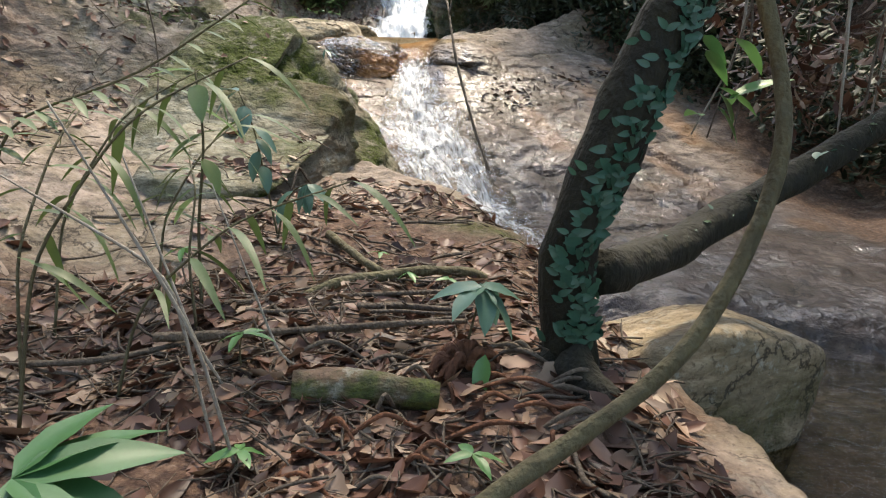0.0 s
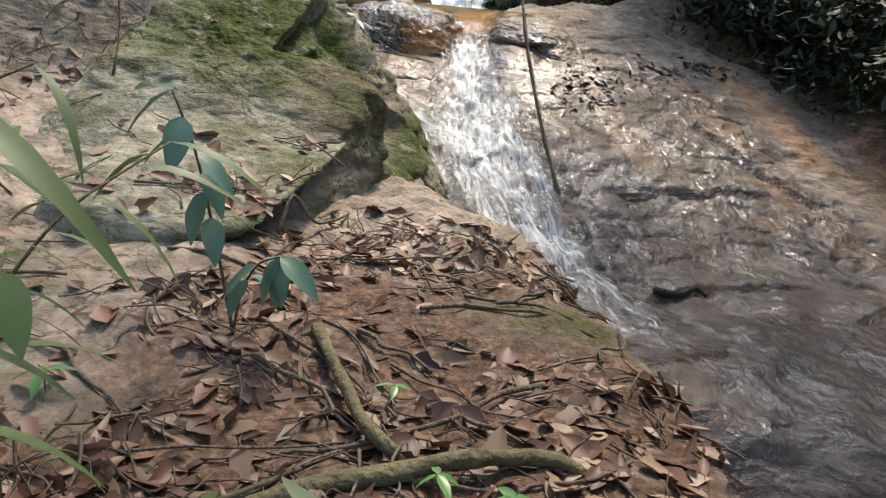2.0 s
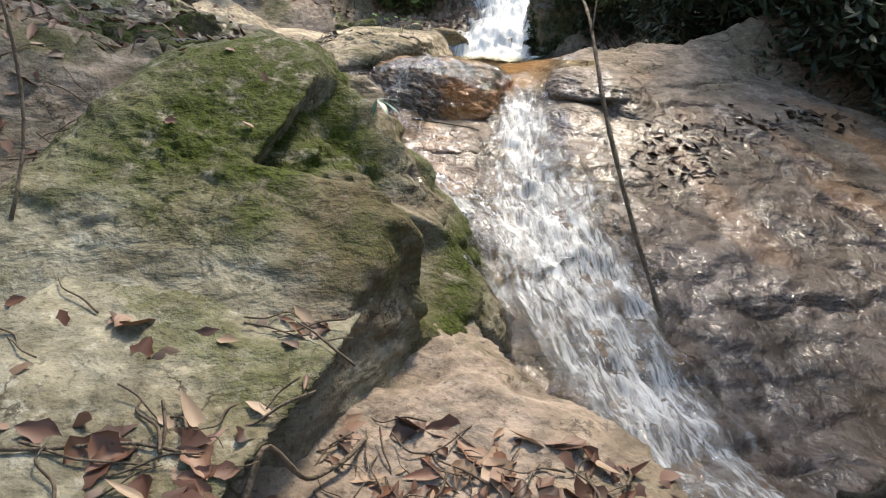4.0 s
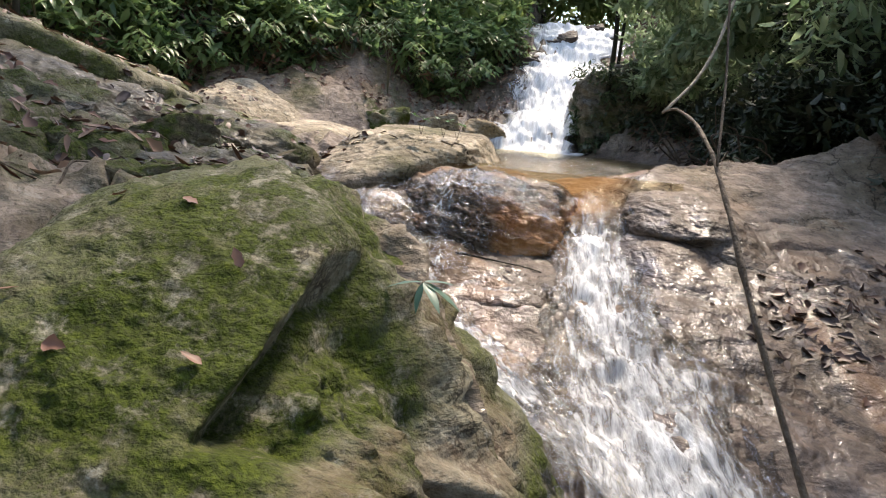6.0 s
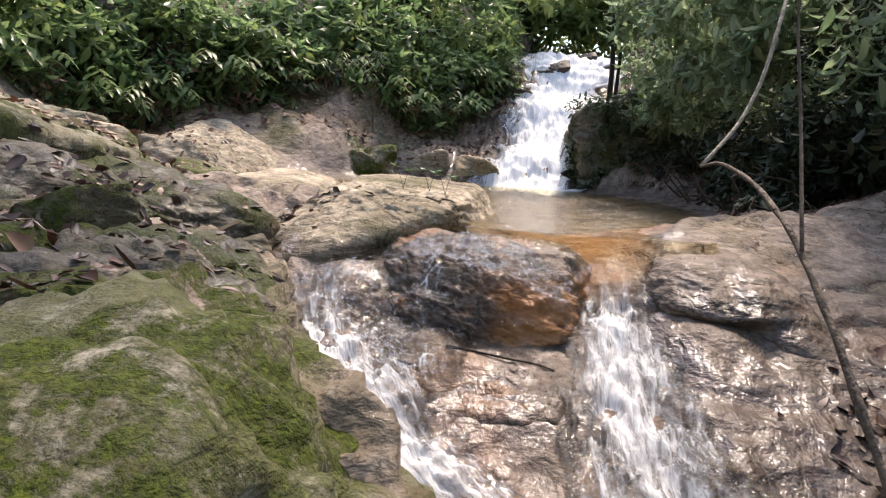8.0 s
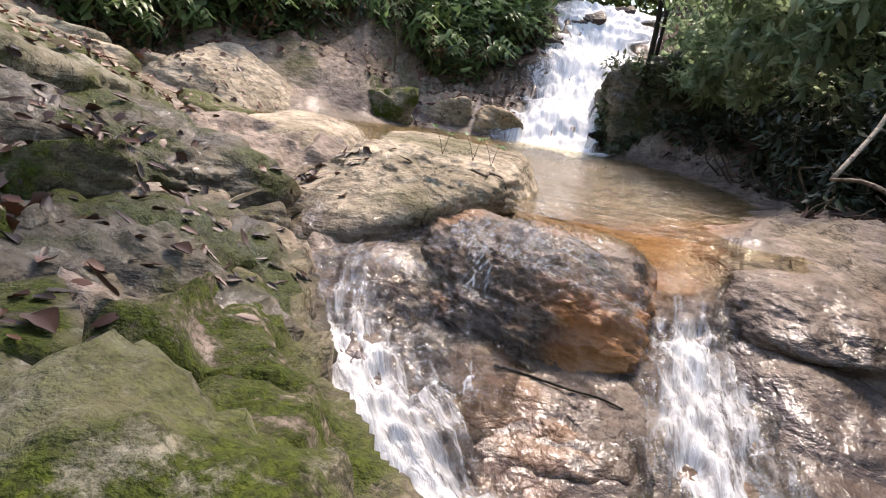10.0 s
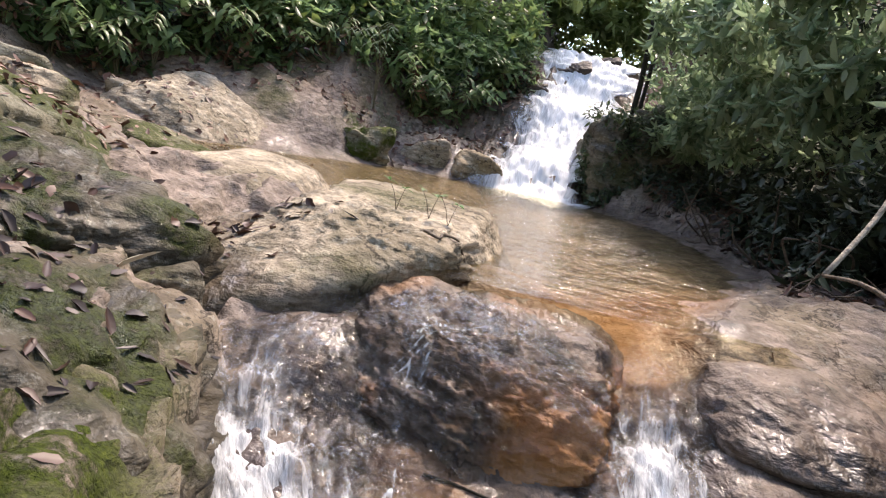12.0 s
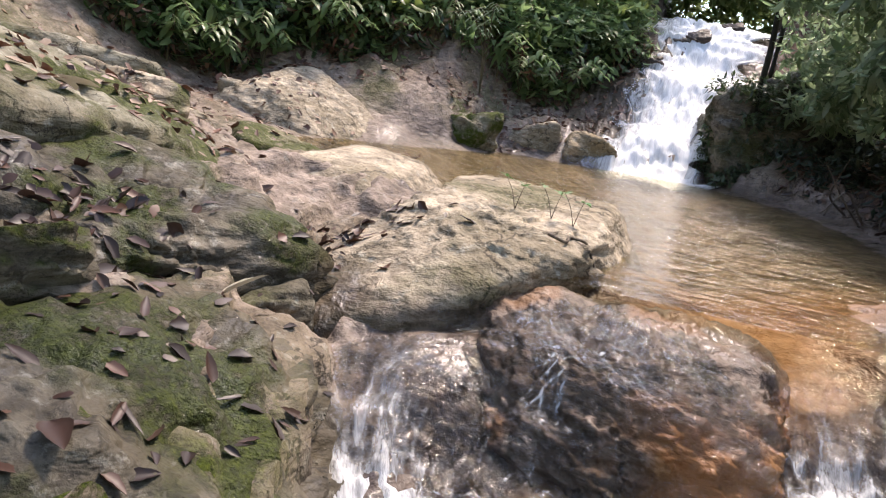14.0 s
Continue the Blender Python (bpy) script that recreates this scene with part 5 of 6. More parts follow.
for k in range(9):
    leaf = part("side_leaf", FRESHBIG[k % 2], tree, "long fresh green leaf growing from the trunk")
    leaf.matrix_local = aim(g.uniform(-120, 0), g.uniform(-45, 30), g.uniform(-30, 30), Vector((0.4, -0.14, 1.22)) + Vector((g.uniform(-0.04, 0.1), 0, g.uniform(-0.15, 0.2))), g.uniform(0.14, 0.26))

# dead branch standing in the stream
foot = ground_z(0.6, 8.0)
branch = new("dead_branch")
branch.location = (0.62, 8.0, foot)
tagged(branch, "thin dead branch leaning out of the cascade", "branch")
B0 = np.array((0.62, 8.0, foot))
part("stem", tube_mesh("stem", np.array([(0.62, 8.0, foot - 0.05), (0.42, 8.25, -1.2), (0.27, 8.5, -0.74), (0.16, 8.75, -0.35), (0.10, 9.0, -0.05), (0.05, 9.4, 0.26), (0.01, 9.9, 0.46), (-0.06, 10.4, 0.57), (-0.1, 10.7, 0.54)]) - B0, [0.021, 0.019, 0.017, 0.016, 0.015, 0.014, 0.012, 0.011, 0.008], TWIG, 8, 0.35, 2), branch)
part("pale_shoot", tube_mesh("pale_shoot", np.array([(-0.1, 10.7, 0.54), (0.17, 11.0, 0.83), (0.32, 11.17, 1.14), (0.39, 11.27, 1.42), (0.5, 11.5, 1.75), (0.7, 12.0, 2.6)]) - B0, [0.012, 0.013, 0.013, 0.013, 0.014, 0.014], PALETWIG, 7), branch, "pale bare shoot rising from the branch")
part("side_shoot", tube_mesh("side_shoot", np.array([(0.06, 9.3, 0.2), (0.12, 9.7, 0.75), (0.1, 9.9, 1.3), (0.15, 10.0, 2.0)]) - B0, [0.009, 0.008, 0.007, 0.006], TWIG, 6), branch)


tube("thin_vine", [(-2.5, 6.1, ground_z(-2.5, 6.1)), (-2.53, 6.3, -0.45), (-2.62, 6.4, 0.0), (-2.75, 6.45, 0.35), (-2.9, 6.5, 0.75), (-3.1, 6.6, 1.6), (-3.2, 6.7, 3.0)], [0.009, 0.008, 0.008, 0.008, 0.007, 0.007, 0.006], TWIG, "thin dark vine hanging beside the mossy boulder", "vine", 6, 0.2, 4)


def stick(a, b, r, seed, label="dry brown stick lying in the leaf litter", name="stick", sag=0.05, mat=None, lift=0.01):
    g = np.random.default_rng(seed)
    pts = []
    for k in range(5):
        f = k / 4
        x, y = a[0] + (b[0] - a[0]) * f + g.normal(0, sag), a[1] + (b[1] - a[1]) * f + g.normal(0, sag)
        z = ground_z(x, y) + r * 0.6 + lift
        pts.append((x, y, z))
    z0, z1 = pts[0][2], pts[-1][2]
    pts = [(x, y, max(z, z0 + (z1 - z0) * k / 4)) for k, (x, y, z) in enumerate(pts)]
    return tube(name, pts, np.linspace(r, r * 0.55, 5), mat or TWIG, label, "stick", 7, 0.15, seed, "fallen sticks")


stick((-1.05, 2.3), (0.2, 2.62), 0.021, 1, "long bent brown stick lying across the litter", sag=0.03, lift=0.06)
stick((-1.5, 2.2), (-0.25, 2.55), 0.014, 2, "thin dark stick lying across the litter", sag=0.03, lift=0.05)
stick((-0.4, 3.0), (0.75, 3.0), 0.02, 3, sag=0.05)
stick((-0.9, 2.9), (0.5, 3.3), 0.016, 4, sag=0.06)
stick((0.3, 4.2), (-0.5, 3.4), 0.013, 5)
stick((1.25, 6.6), (1.75, 6.95), 0.03, 7, "dark broken branch caught on the slab", mat=BARK)
stick((-1.5, 10.42), (-0.85, 10.44), 0.009, 9, "dark red-brown branch wedged under the wet rock", sag=0.045, mat=BARK, lift=0.0)
stick((-2.0, 11.95), (-1.75, 12.3), 0.012, 11)
for k in range(48):
    a = (g.uniform(-2.2, 0.6), g.uniform(1.6, 5.2))
    th = g.normal(0.1, 0.6)
    l = g.uniform(0.3, 0.9)
    stick(a, (min(0.7, a[0] + l * math.cos(th)), a[1] + l * math.sin(th)), g.uniform(0.005, 0.013), 100 + k, sag=0.03)

bush("dry_bank_leaves", "reddish dry leaves caught among the hanging roots", [(g.uniform(2.1, 3.4), g.uniform(4.0, 6.0), g.uniform(-0.7, 1.2), 0.3) for k in range(24)], 0.13, 1500, DEAD, 88, category="dead leaves")

# hanging roots and twigs on the shaded bank
for k in range(9):
    x, y = 2.0 + g.uniform(0, 0.9), 4.0 + g.uniform(-0.3, 1.6)
    tube("hanging_root", [(x, y, 1.6), (x + g.normal(0, 0.08), y, 0.6), (x + g.normal(0, 0.12), y, -0.2), (x + g.normal(0, 0.15), y, -0.85)], [0.012, 0.011, 0.009, 0.006], PALETWIG if k % 2 else TWIG, "thin pale root hanging down the shaded bank", "root", 6, 0.2, k, "hanging roots")
for k in range(12):
    x, y = g.uniform(1.3, 2.3), g.uniform(15, 20)
    z = ground_z(x, y)
    tube("bare_twig", [(x, y, z), (x - g.uniform(0, 0.4), y - 0.2, z + g.uniform(0.2, 0.5)), (x - g.uniform(0.2, 0.9), y - g.uniform(0.2, 0.8), z + g.uniform(0.1, 0.9))], [0.02, 0.014, 0.006], TWIG, "bare grey twig at the pool's far edge", "twig", 6, 0.1, k, "bare twigs")
for x, y, r, top in ((0.1, 23.3, 0.055, 6.0), (0.3, 23.9, 0.04, 6.5), (1.9, 26.5, 0.12, 8.0), (-10.5, 16.5, 0.05, 7.0), (-9.0, 20.5, 0.045, 7.0)):
    z = ground_z(x, y)
    tube("sapling_trunk", [(x, y, z - 0.1), (x + 0.05, y, z + 1.5), (x - 0.05, y + 0.1, z + 3), (x + 0.2, y, z + top)], [r * 1.2, r, r * 0.9, r * 0.5], BARK, "slim dark sapling trunk on the bank", "tree", 8, 0.1, 3, "bank saplings")

# broad-leaved plants
TEALS = [blade_mesh("leaf", BLUELEAF, 0.42, 0.5, 0.2, seed=s) for s in (1, 2, 3)]
DARKS = [blade_mesh("leaf", FOLIAGE, 0.4, 0.5, 0.2, seed=s) for s in (14, 15)]
NARROW = [blade_mesh("leaf", BLUELEAF, 0.24, 0.35, 0.15, seed=s) for s in (4, 5)]
PATHY = [blade_mesh("leaf", PATHLEAF, 0.3, 0.4, 0.2, seed=s) for s in (24, 25)]
FRESHES = [blade_mesh("leaf", FRESH, 0.34, 0.4, 0.2, seed=s) for s in (6, 7)]
GRASSY = [blade_mesh("leaf", GRASS, 0.10, 0.9, 0.1, seed=s) for s in (8, 9)]
FERNY = [blade_mesh("leaf", PALELEAF, 0.22, 0.5, 0.1, seed=s) for s in (10, 11)]


def fan(n, length, spread=(0, 360), pitch=(-25, 15), seed=0, where=1.0):
    g = np.random.default_rng(seed)
    return [(where, spread[0] + (spread[1] - spread[0]) * (k + 0.5 * g.random()) / n, g.uniform(*pitch), length * g.uniform(0.75, 1.15), g.uniform(-20, 20)) for k in range(n)]


plant("palmate_plant", "young plant with long pointed green leaves", (-0.72, 0.8, ground_z(-0.72, 0.8)), [([(0, 0, 0), (0.03, 0.05, 0.25), (0.04, 0.06, 0.5)], 0.008, fan(6, 0.3, (-150, 10), (-12, 22), 3))], VINE, PATHY)
plant("palmate_plant", "small plant with drooping blue-green leaves at the tree's foot", (0.2, 2.42, ground_z(0.2, 2.42)), [([(0, 0, 0), (0.03, -0.02, 0.15), (0.06, -0.04, 0.3)], 0.007, fan(8, 0.22, (0, 360), (-45, 0), 5))], VINE, TEALS)
plant("fresh_seedling", "small seedling with fresh light green leaves", (-0.66, 2.2, ground_z(-0.66, 2.2)), [([(0, 0, 0), (0.0, 0, 0.08), (0.02, -0.02, 0.14)], 0.004, fan(5, 0.13, (-120, 200), (-30, 10), 7))], VINE, FRESHES)
plant("fresh_seedling", "single light green leaf on a thin stalk", (0.27, 2.2, ground_z(0.27, 2.2)), [([(0, 0, 0), (0.0, 0, 0.06), (0.0, -0.02, 0.12)], 0.004, [(1.0, 160, -55, 0.2, 0)])], VINE, FRESHES)
plant("shrub_seedling", "leggy seedling with ribbed blue-green leaves against the rock", (-0.98, 4.15, ground_z(-0.98, 4.15)), [
    ([(0, 0, 0), (0.04, -0.02, 0.2), (0.13, -0.08, 0.34), (0.22, -0.12, 0.38)], 0.007, [(1.0, 140, -50, 0.2, 10), (1.0, 190, -62, 0.19, -10), (1.0, -110, -25, 0.22, 15), (0.8, -60, -5, 0.22, 0), (0.75, 120, -30, 0.19, 0), (0.95, -140, -55, 0.19, 0), (0.55, 150, -40, 0.17, 0), (0.6, -80, -20, 0.18, 0)]),
    ([(0, 0, 0), (-0.06, 0.0, 0.34), (-0.12, -0.04, 0.72), (-0.2, -0.05, 0.93)], 0.008, [(1.0, 120, -30, 0.24, 10), (0.9, 190, -40, 0.23, -15), (0.75, -100, -30, 0.21, 10), (0.6, 160, -50, 0.21, 0), (1.0, 60, 10, 0.23, 0), (0.5, -150, -40, 0.2, 0), (0.85, 100, -25, 0.22, 0), (0.68, -120, -35, 0.2, 0)]),
], VINE, TEALS)
plant("ledge_plant", "small plant with long blue-green leaves on the boulder's edge", (-1.3, 7.62, ground_z(-1.3, 7.62) - 0.02), [([(0, 0, 0), (0.02, -0.02, 0.05), (0.05, -0.05, 0.1)], 0.004, [(1.0, 95, -2, 0.15, 0), (1.0, -100, -18, 0.18, 0), (1.0, 170, -40, 0.13, 20), (1.0, -60, 5, 0.15, 0), (1.0, -140, -20, 0.16, 0)])], VINE, NARROW)
plant("shrub_seedling", "dark leggy seedling with broad leaves near the path", (-1.05, 2.9, ground_z(-1.05, 2.9)), [
    ([(0, 0, 0), (0.0, 0.02, 0.4), (0.05, 0.03, 0.8), (0.02, 0.05, 1.1)], 0.009, [(1.0, 100, 10, 0.22, 0), (0.95, 200, -30, 0.22, 10), (0.85, -80, -20, 0.24, -10), (0.75, 120, -20, 0.22, 0), (0.65, -130, -35, 0.2, 0), (0.9, 20, 5, 0.2, 0), (0.5, 80, -30, 0.22, 0)]),
], VINE, DARKS)
for k, (x, y, s) in enumerate(((-0.1, 3.35, 0.1), (0.12, 3.3, 0.09), (-0.3, 3.9, 0.08), (0.2, 1.6, 0.12), (-0.5, 1.6, 0.1), (-1.4, 3.6, 0.12))):
    plant("fresh_seedling", "tiny green seedling in the leaf litter", (x, y, ground_z(x, y)), [([(0, 0, 0), (0.0, 0, 0.05), (0.01, 0, 0.08)], 0.003, fan(4, s, (0, 360), (-20, 15), 20 + k))], VINE, FRESHES, group="seedlings")
for k, (x, y, h, yaw) in enumerate(((-1.25, 1.75, 1.25, -40), (-1.45, 2.1, 1.1, 10), (-1.05, 2.0, 0.8, -60), (-1.6, 2.6, 1.2, -25), (-0.95, 2.55, 0.7, 30), (-1.3, 3.0, 0.9, -10))):
    c, s = math.cos(radians(yaw)), math.sin(radians(yaw))
    pts = [(0, 0, 0), (0.1 * -s, 0.1 * c, h * 0.45), (0.35 * -s + 0.1, 0.35 * c, h * 0.8), (0.75 * -s + 0.15, 0.75 * c, h * 0.95)]
    leaves = [(f, yaw + (75 if j % 2 else -75) + g.uniform(-15, 15), g.uniform(-25, 15), g.uniform(0.22, 0.36), g.uniform(-20, 20)) for j, f in enumerate(np.linspace(0.35, 1.0, 11))]
    plant("cane_grass", "arching cane grass with long narrow green leaves", (x, y, ground_z(x, y)), [(pts, 0.007, leaves)], VINE, GRASSY, "grass", "cane grass")
z0 = ground_z(-1.35, 1.8)
PINNA = [blade_mesh("leaf", GRASS, 0.2, 0.3, 0.1, seed=s) for s in (31, 32)]
plant("arching_fern", "arching green fern frond with narrow leaflets", (-1.35, 1.8, z0), [([(0, 0, 0), (0.02, 0, -z0 - 1.1), (0.14, 0, -0.58 - z0), (0.57, 0, -0.43 - z0), (0.89, 0, -0.22 - z0)], 0.006, [(f, (-50 if j % 2 else -130) + g.uniform(-8, 8), g.uniform(-15, 15), 0.17 * (1.25 - 0.7 * f), 0) for j, f in enumerate(np.linspace(0.5, 1.0, 30))])], VINE, PINNA, "fern")
for k, (a, b) in enumerate((((-0.95, 1.6, -0.5), (-0.6, 1.6, -1.15)), ((-1.3, 1.9, -0.75), (-0.7, 1.7, -1.0)), ((-1.1, 2.3, -0.7), (-0.75, 2.0, -1.35)), ((-0.8, 2.4, -0.85), (-0.5, 2.2, -1.5)))):
    tube("straw_stem", [(b[0] + 0.1, b[1], ground_z(b[0] + 0.1, b[1])), b, tuple((p + q) / 2 for p, q in zip(a, b)), a], [0.006, 0.006, 0.005, 0.003], PALETWIG, "dry straw-coloured stem leaning over the litter", "stem", 6, 0.1, k, "straw stems")
for k, (x, y) in enumerate(((-2.05, 12.45), (-1.9, 12.4), (-2.3, 12.5))):
    plant("dry_weed", "sparse dry weed growing on the pale rock", (x, y, ground_z(x, y)), [([(0, 0, 0), (0.02, 0, 0.1), (0.05, 0.0, 0.2)], 0.003, fan(5, 0.07, (0, 360), (-10, 40), 40 + k, 0.8)), ([(0, 0, 0), (-0.04, 0.02, 0.12), (-0.1, 0.0, 0.22)], 0.003, fan(4, 0.06, (0, 360), (-10, 40), 50 + k, 0.9))], TWIG, FRESHES, group="dry weeds")
fx, fy = -5.35, 22.9
plant("pale_fern", "pale sunlit fern on the far bank", (fx, fy, ground_z(fx, fy)), [([(0, 0, 0), (0.05 * (k - 1), -0.15, 1.0), (0.2 * (k - 1), -0.8, 1.6 + 0.1 * k), (0.55 * (k - 1), -1.5, 1.4 + 0.1 * k)], 0.012, [(f, 90 if j % 2 else -90, -25, 0.42 * (1.3 - f), 0) for j, f in enumerate(np.linspace(0.55, 1.0, 14))]) for k in range(3)], VINE, FERNY, "fern")

# ferns and broad-leaved plants along the foot of the undergrowth
for k in range(18):
    x = -11.5 + 0.5 * k + g.uniform(-0.2, 0.2)
    y = float(np.interp(x, (-14, -9.5, -7.5, -6.5, -4.5, -2.7), (12.4, 18.7, 21.2, 23.0, 25.2, 28.0))) - 0.3
    stems = []
    for j in range(4):
        a, l = radians(g.uniform(-80, 80)), g.uniform(0.7, 1.2)
        sx, sy = math.sin(a), -math.cos(a)
        pts = [(0, 0, 0), (0.15 * sx * l, 0.15 * sy * l, 0.7 * l), (0.5 * sx * l, 0.5 * sy * l, 1.0 * l), (0.95 * sx * l, 0.95 * sy * l, 0.75 * l)]
        heading = math.degrees(math.atan2(-sx, sy))
        stems.append((pts, 0.01, [(f, heading + (62 if i % 2 else -62), g.uniform(-35, -5), 0.36 * l * (1.35 - 0.8 * f), 0) for i, f in enumerate(np.linspace(0.35, 1.0, 12))]))
    plant("bank_fern", "arching green fern at the foot of the undergrowth", (x, y, ground_z(x, y)), stems, VINE, DARKS, "fern", "bank ferns")

# fallen leaves
TEMPLATES = [blade_mesh("dead_leaf", DEAD, w, d, f, c, 6, 0.22, s) for w, d, f, c, s in ((0.42, 0.15, 0.12, 0.0, 1), (0.55, -0.15, 0.05, 0.12, 2), (0.34, 0.3, 0.15, -0.08, 3), (0.6, 0.1, 0.05, 0.18, 4), (0.28, -0.25, 0.2, 0.05, 5))]


WETDEAD = [blade_mesh("wet_dead_leaf", REDLEAF, w, d, f, c, 8, 0.15, s) for w, d, f, c, s in ((0.4, 0.15, 0.12, 0.05, 11), (0.5, -0.15, 0.05, 0.16, 12), (0.34, 0.3, 0.2, -0.1, 13), (0.46, 0.1, 0.1, 0.2, 14), (0.28, -0.25, 0.2, 0.1, 15))]
PALEDEAD = [blade_mesh("pale_dead_leaf", DRYPALE, 0.34, 0.1, 0.3, 0.1, 6, 0.05, 8)]


def scatter(name, label, n, pick, size, seed, templates, mat, keep=0.35, category="fallen leaves", tilt=0.28):
    g = np.random.default_rng(seed)
    shapes = [np.array([v.co[:] for v in t.vertices]) for t in templates]
    quads = [np.array([list(f.vertices) for f in t.polygons]) for t in templates]
    V, F, at = [], [], 0
    for k in range(n):
        x, y = pick(g)
        z, nor = under(x, y)
        if nor.z < keep:
            continue
        t = k % len(shapes)
        m = nor.to_track_quat("Z", "Y").to_matrix().to_4x4() @ Euler((g.normal(0, tilt), g.normal(0, tilt), g.uniform(0, 6.28))).to_matrix().to_4x4()
        s = size * g.uniform(0.5, 1.35)
        co = shapes[t] * (s * g.uniform(0.8, 1.2), s, s) - np.array((0, 0.5 * s, 0))
        co = co @ np.array(m.to_3x3()).T + np.array((x, y, z + 0.005 + 0.05 * s * g.random()))
        V.append(co)
        F.append(quads[t] + at)
        at += len(co)
    return tagged(new(name, mesh_of(name, np.concatenate(V), np.concatenate(F).tolist(), mat)), label, category, kind="stuff")


def on_bench(g):
    while True:
        x, y = g.uniform(-2.6, 1.0), g.uniform(1.0, 5.9)
        if math.hypot((x - 0.3) / 0.55, (y - 4.7) / 0.35) < 1 or g.random() < 0.62 * (y > 3.3) or (math.sin(3.1 * x + 1.3 * y) + math.sin(2.3 * y - 1.7 * x) < -0.8 and g.random() < 0.6):
            continue
        if x < edge_x(y) + 0.05 and (y < 3.3 or x > -1.3 + 0.3 * math.sin(7 * y) or g.random() < 0.12):
            return x, y


def on_upper_left(g):
    return g.uniform(-6.0, -3.0), g.uniform(5.0, 9.5)


def on_shelf(g):
    x, y = g.normal(-3.15, 0.45), g.uniform(7.9, 12.2)
    return min(x, edge_x(y) - 0.12), y


def on_slab(g):
    cx, cy = ((1.4, 10.6), (1.0, 10.35), (2.0, 11.2), (2.6, 11.6), (0.9, 10.0))[g.integers(0, 5)]
    return g.normal(cx, 0.22), g.normal(cy, 0.16)


def on_far(g):
    x = g.uniform(-9, -2.5)
    return x, np.interp(x, (-9, -6, -3), (18.0, 21.5, 24.0)) + g.uniform(0, 4)


TWIGLETS = [tube_mesh("twiglet", [(0, 0, 0), (0.03 * k, 0.35, 0.02), (-0.05 * k, 0.7, 0.03), (0.08, 1.0, 0.0)], [0.02, 0.018, 0.014, 0.008], TWIG, 4) for k in (1, -1, 2)]
scatter("bench_twigs", "small broken twigs strewn over the litter", 1700, on_bench, 0.24, 11, TWIGLETS, TWIG, 0.2, "twigs")
scatter("slope_twigs", "small broken twigs strewn over the slope", 260, lambda g: (g.uniform(-5.5, -2.7), g.uniform(3.2, 8)), 0.3, 12, TWIGLETS, TWIG, 0.2, "twigs")
scatter("bench_leaf_litter", "red-brown dead leaves carpeting the bank", 3800, on_bench, 0.13, 1, TEMPLATES, DEAD, 0.2)
scatter("slope_leaf_litter", "dead leaves carpeting the upper slope", 900, on_upper_left, 0.12, 2, TEMPLATES, DEAD, 0.2)
scatter("shelf_leaf_litter", "dead leaves lodged between the mossy rocks", 90, on_shelf, 0.09, 3, TEMPLATES, REDLEAF, 0.3, tilt=0.12)
scatter("wet_shelf_leaves", "dark wet leaves lodged in the mossy crevices", 130, lambda g: (min(g.normal(-2.9, 0.4), -2.4), g.uniform(8.0, 10.3)), 0.09, 9, WETDEAD, REDLEAF, 0.6, tilt=0.1)
scatter("leaf_pile", "heap of dark wet leaves caught in the mossy hollow", 120, lambda g: (g.normal(-3.75, 0.28), g.normal(10.25, 0.22)), 0.11, 29, WETDEAD, REDLEAF, 0.1, tilt=0.22)
scatter("red_leaf_drift", "drift of red-brown leaves caught above the pool", 60, lambda g: (g.normal(-4.75, 0.22), g.normal(12.3, 0.2)), 0.11, 30, WETDEAD, DEAD, 0.1, tilt=0.25)
scatter("stream_leaf_drift", "drift of dark leaves in a crack by the stream", 90, lambda g: (g.normal(-3.3, 0.35), g.normal(12.0, 0.25)), 0.1, 31, TEMPLATES, REDLEAF, 0.1)
scatter("slope_moss_leaves", "small dry leaves strewn over the mossy slope", 220, lambda g: (g.uniform(-6.4, -4.4), g.uniform(9.2, 13)), 0.1, 32, TEMPLATES, DEAD, 0.2)
scatter("slab_leaf_litter", "wet dark leaves stuck to the slab", 240, on_slab, 0.1, 4, TEMPLATES, REDLEAF, 0.3)
scatter("hill_leaf_litter", "dry leaves strewn over the bare hillside", 1100, lambda g: (g.uniform(-12, -5), g.uniform(11, 19)), 0.13, 19, TEMPLATES, DEAD, 0.2)
scatter("shore_leaf_litter", "dark dead leaves lying along the shaded shore", 650, lambda g: (lambda y: (float(np.interp(y, (13.6, 16, 19.8, 22.0), (0.75, 1.4, 1.35, 0.6))) + g.uniform(0, 1.1), y))(g.uniform(13.6, 22)), 0.17, 33, TEMPLATES, REDLEAF, 0.1)
scatter("shore_twigs", "small bare twigs caught along the shaded shore", 160, lambda g: (lambda y: (float(np.interp(y, (13.6, 16, 19.8, 22.0), (0.75, 1.4, 1.35, 0.6))) + g.uniform(0, 0.9), y))(g.uniform(13.6, 22)), 0.5, 34, TWIGLETS, TWIG, 0.1, "twigs", 0.4)
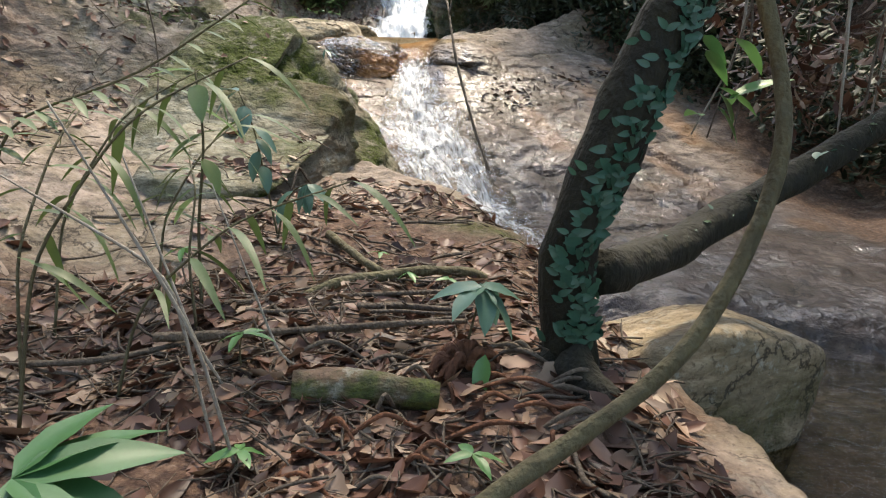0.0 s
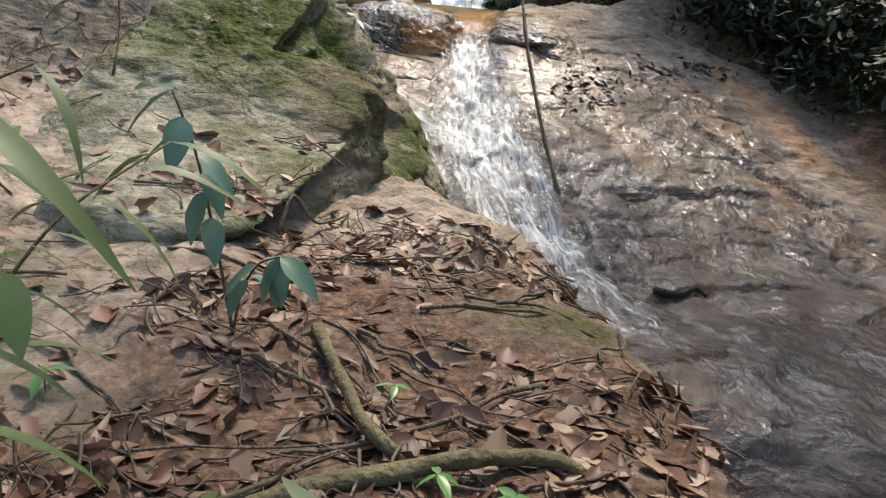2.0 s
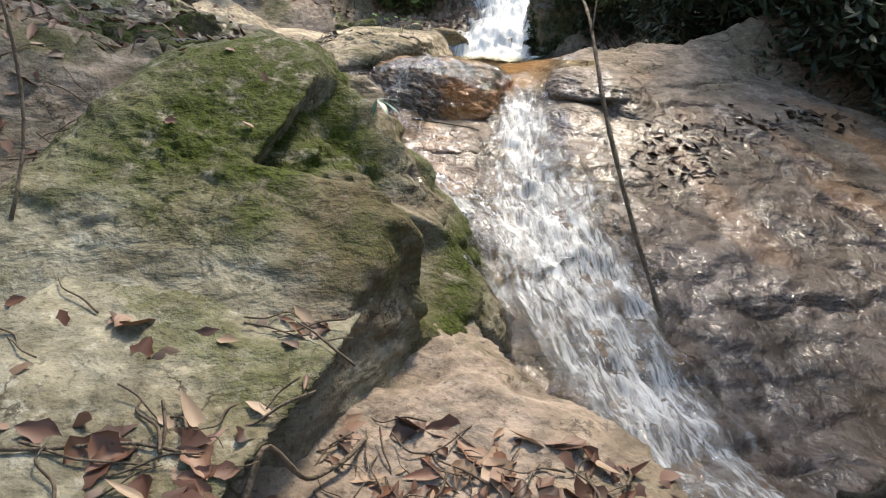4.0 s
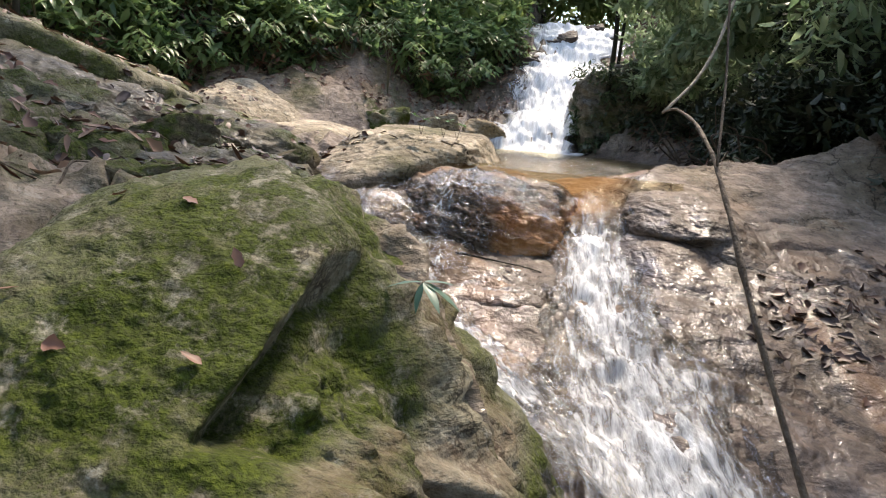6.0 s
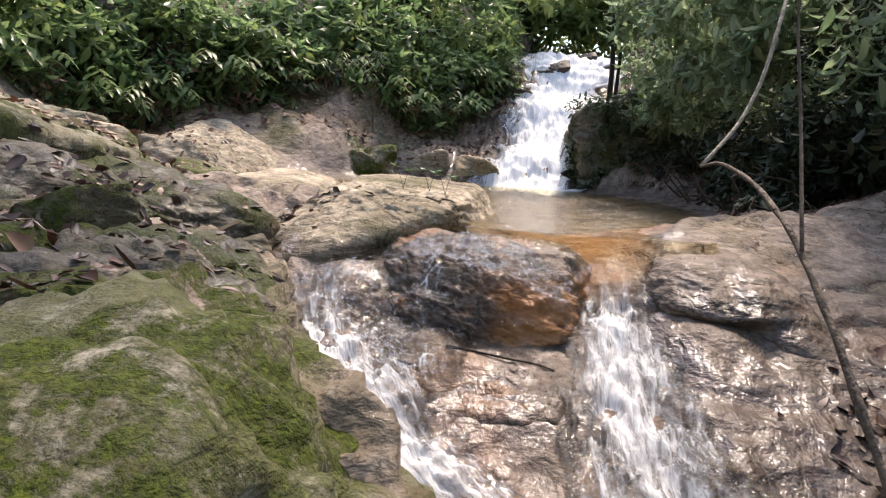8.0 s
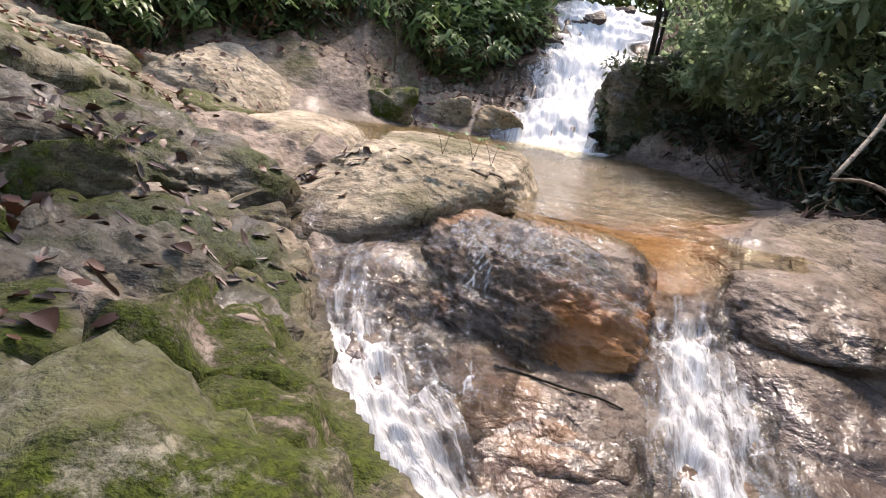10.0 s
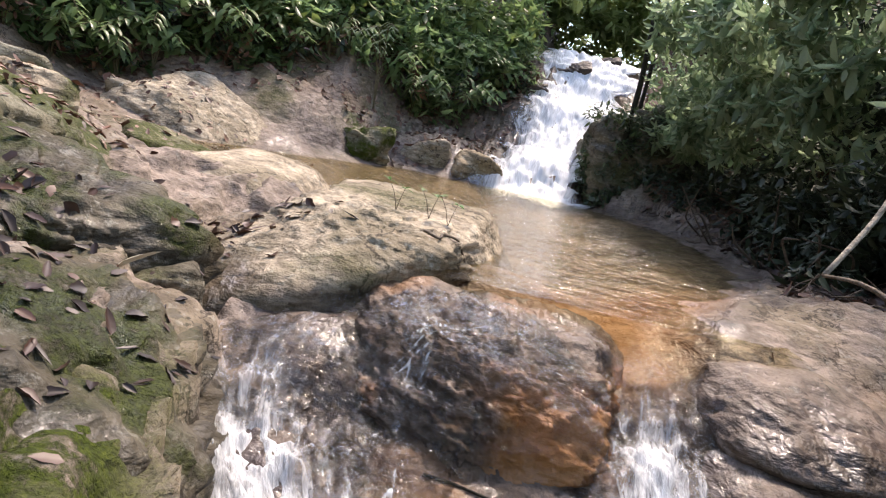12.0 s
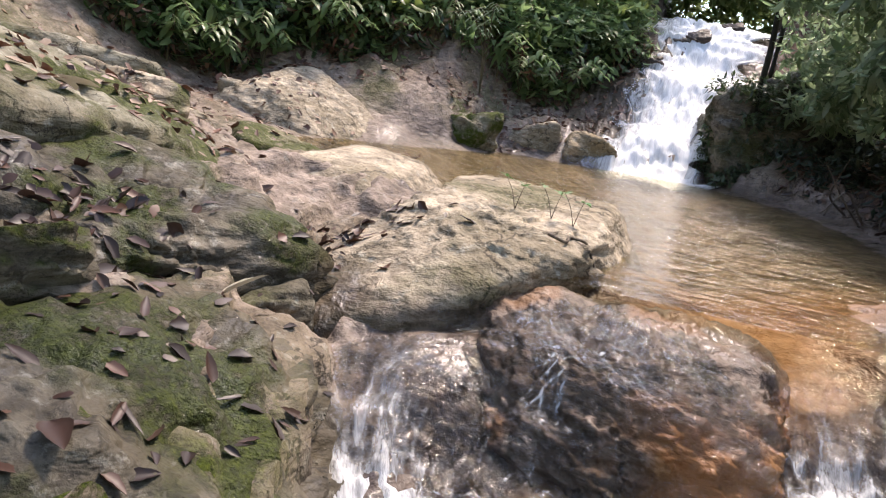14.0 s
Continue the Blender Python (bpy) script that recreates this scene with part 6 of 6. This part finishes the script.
scatter("far_leaf_litter", "dry leaves lying on the far bank", 1900, on_far, 0.15, 5, TEMPLATES, DEAD, 0.2)
SINGLE = ((-1.72, 7.06, 0.12), (-1.67, 6.74, 0.11), (-1.6, 7.62, 0.13), (-2.1, 6.69, 0.12), (-2.3, 6.85, 0.14), (-2.05, 7.3, 0.12), (-2.35, 7.4, 0.16), (-2.25, 8.45, 0.2), (-2.5, 8.35, 0.24), (-2.45, 8.6, 0.24), (-2.35, 8.9, 0.16), (-2.5, 9.3, 0.18), (-2.75, 8.75, 0.26), (-2.6, 9.1, 0.22), (-2.9, 9.75, 0.2), (-3.0, 9.0, 0.22), (-2.6, 9.7, 0.16), (-3.3, 10.5, 0.18), (-4.0, 11.0, 0.22), (-4.3, 11.4, 0.2), (-3.6, 11.6, 0.16), (-3.9, 12.0, 0.16), (-1.95, 12.35, 0.12), (-2.6, 12.2, 0.12), (0.2, 11.9, 0.13), (0.75, 13.6, 0.12))
for k, (x, y, s) in enumerate(SINGLE):
    z, nor = under(x, y)
    leaf = new("fallen_leaf", (TEMPLATES if y < 8 else WETDEAD)[k % 5])
    leaf.matrix_world = Matrix.Translation((x, y, z + 0.012)) @ nor.to_track_quat("Z", "Y").to_matrix().to_4x4() @ Euler((g.normal(0, 0.15), g.normal(0, 0.2), g.uniform(0, 6.28))).to_matrix().to_4x4() @ Matrix.Diagonal((0.62 * s, 0.62 * s, 0.62 * s, 1))
    tagged(leaf, "curled brown dead leaf lying on the mossy rock", "leaf", "fallen leaves")
for x, y, s in ((-4.75, 11.55, 0.42), (-3.3, 9.9, 0.2), (-3.0, 10.3, 0.22), (-4.5, 11.1, 0.2)):
    z, nor = under(x, y)
    leaf = new("fallen_leaf", PALEDEAD[0])
    leaf.matrix_world = Matrix.Translation((x, y, z + 0.02)) @ nor.to_track_quat("Z", "Y").to_matrix().to_4x4() @ Euler((0.05, 0.1, g.uniform(0.3, 1.2))).to_matrix().to_4x4() @ Matrix.Diagonal((s, s, s, 1))
    tagged(leaf, "pale dry leaf lying on the rock", "leaf", "fallen leaves")
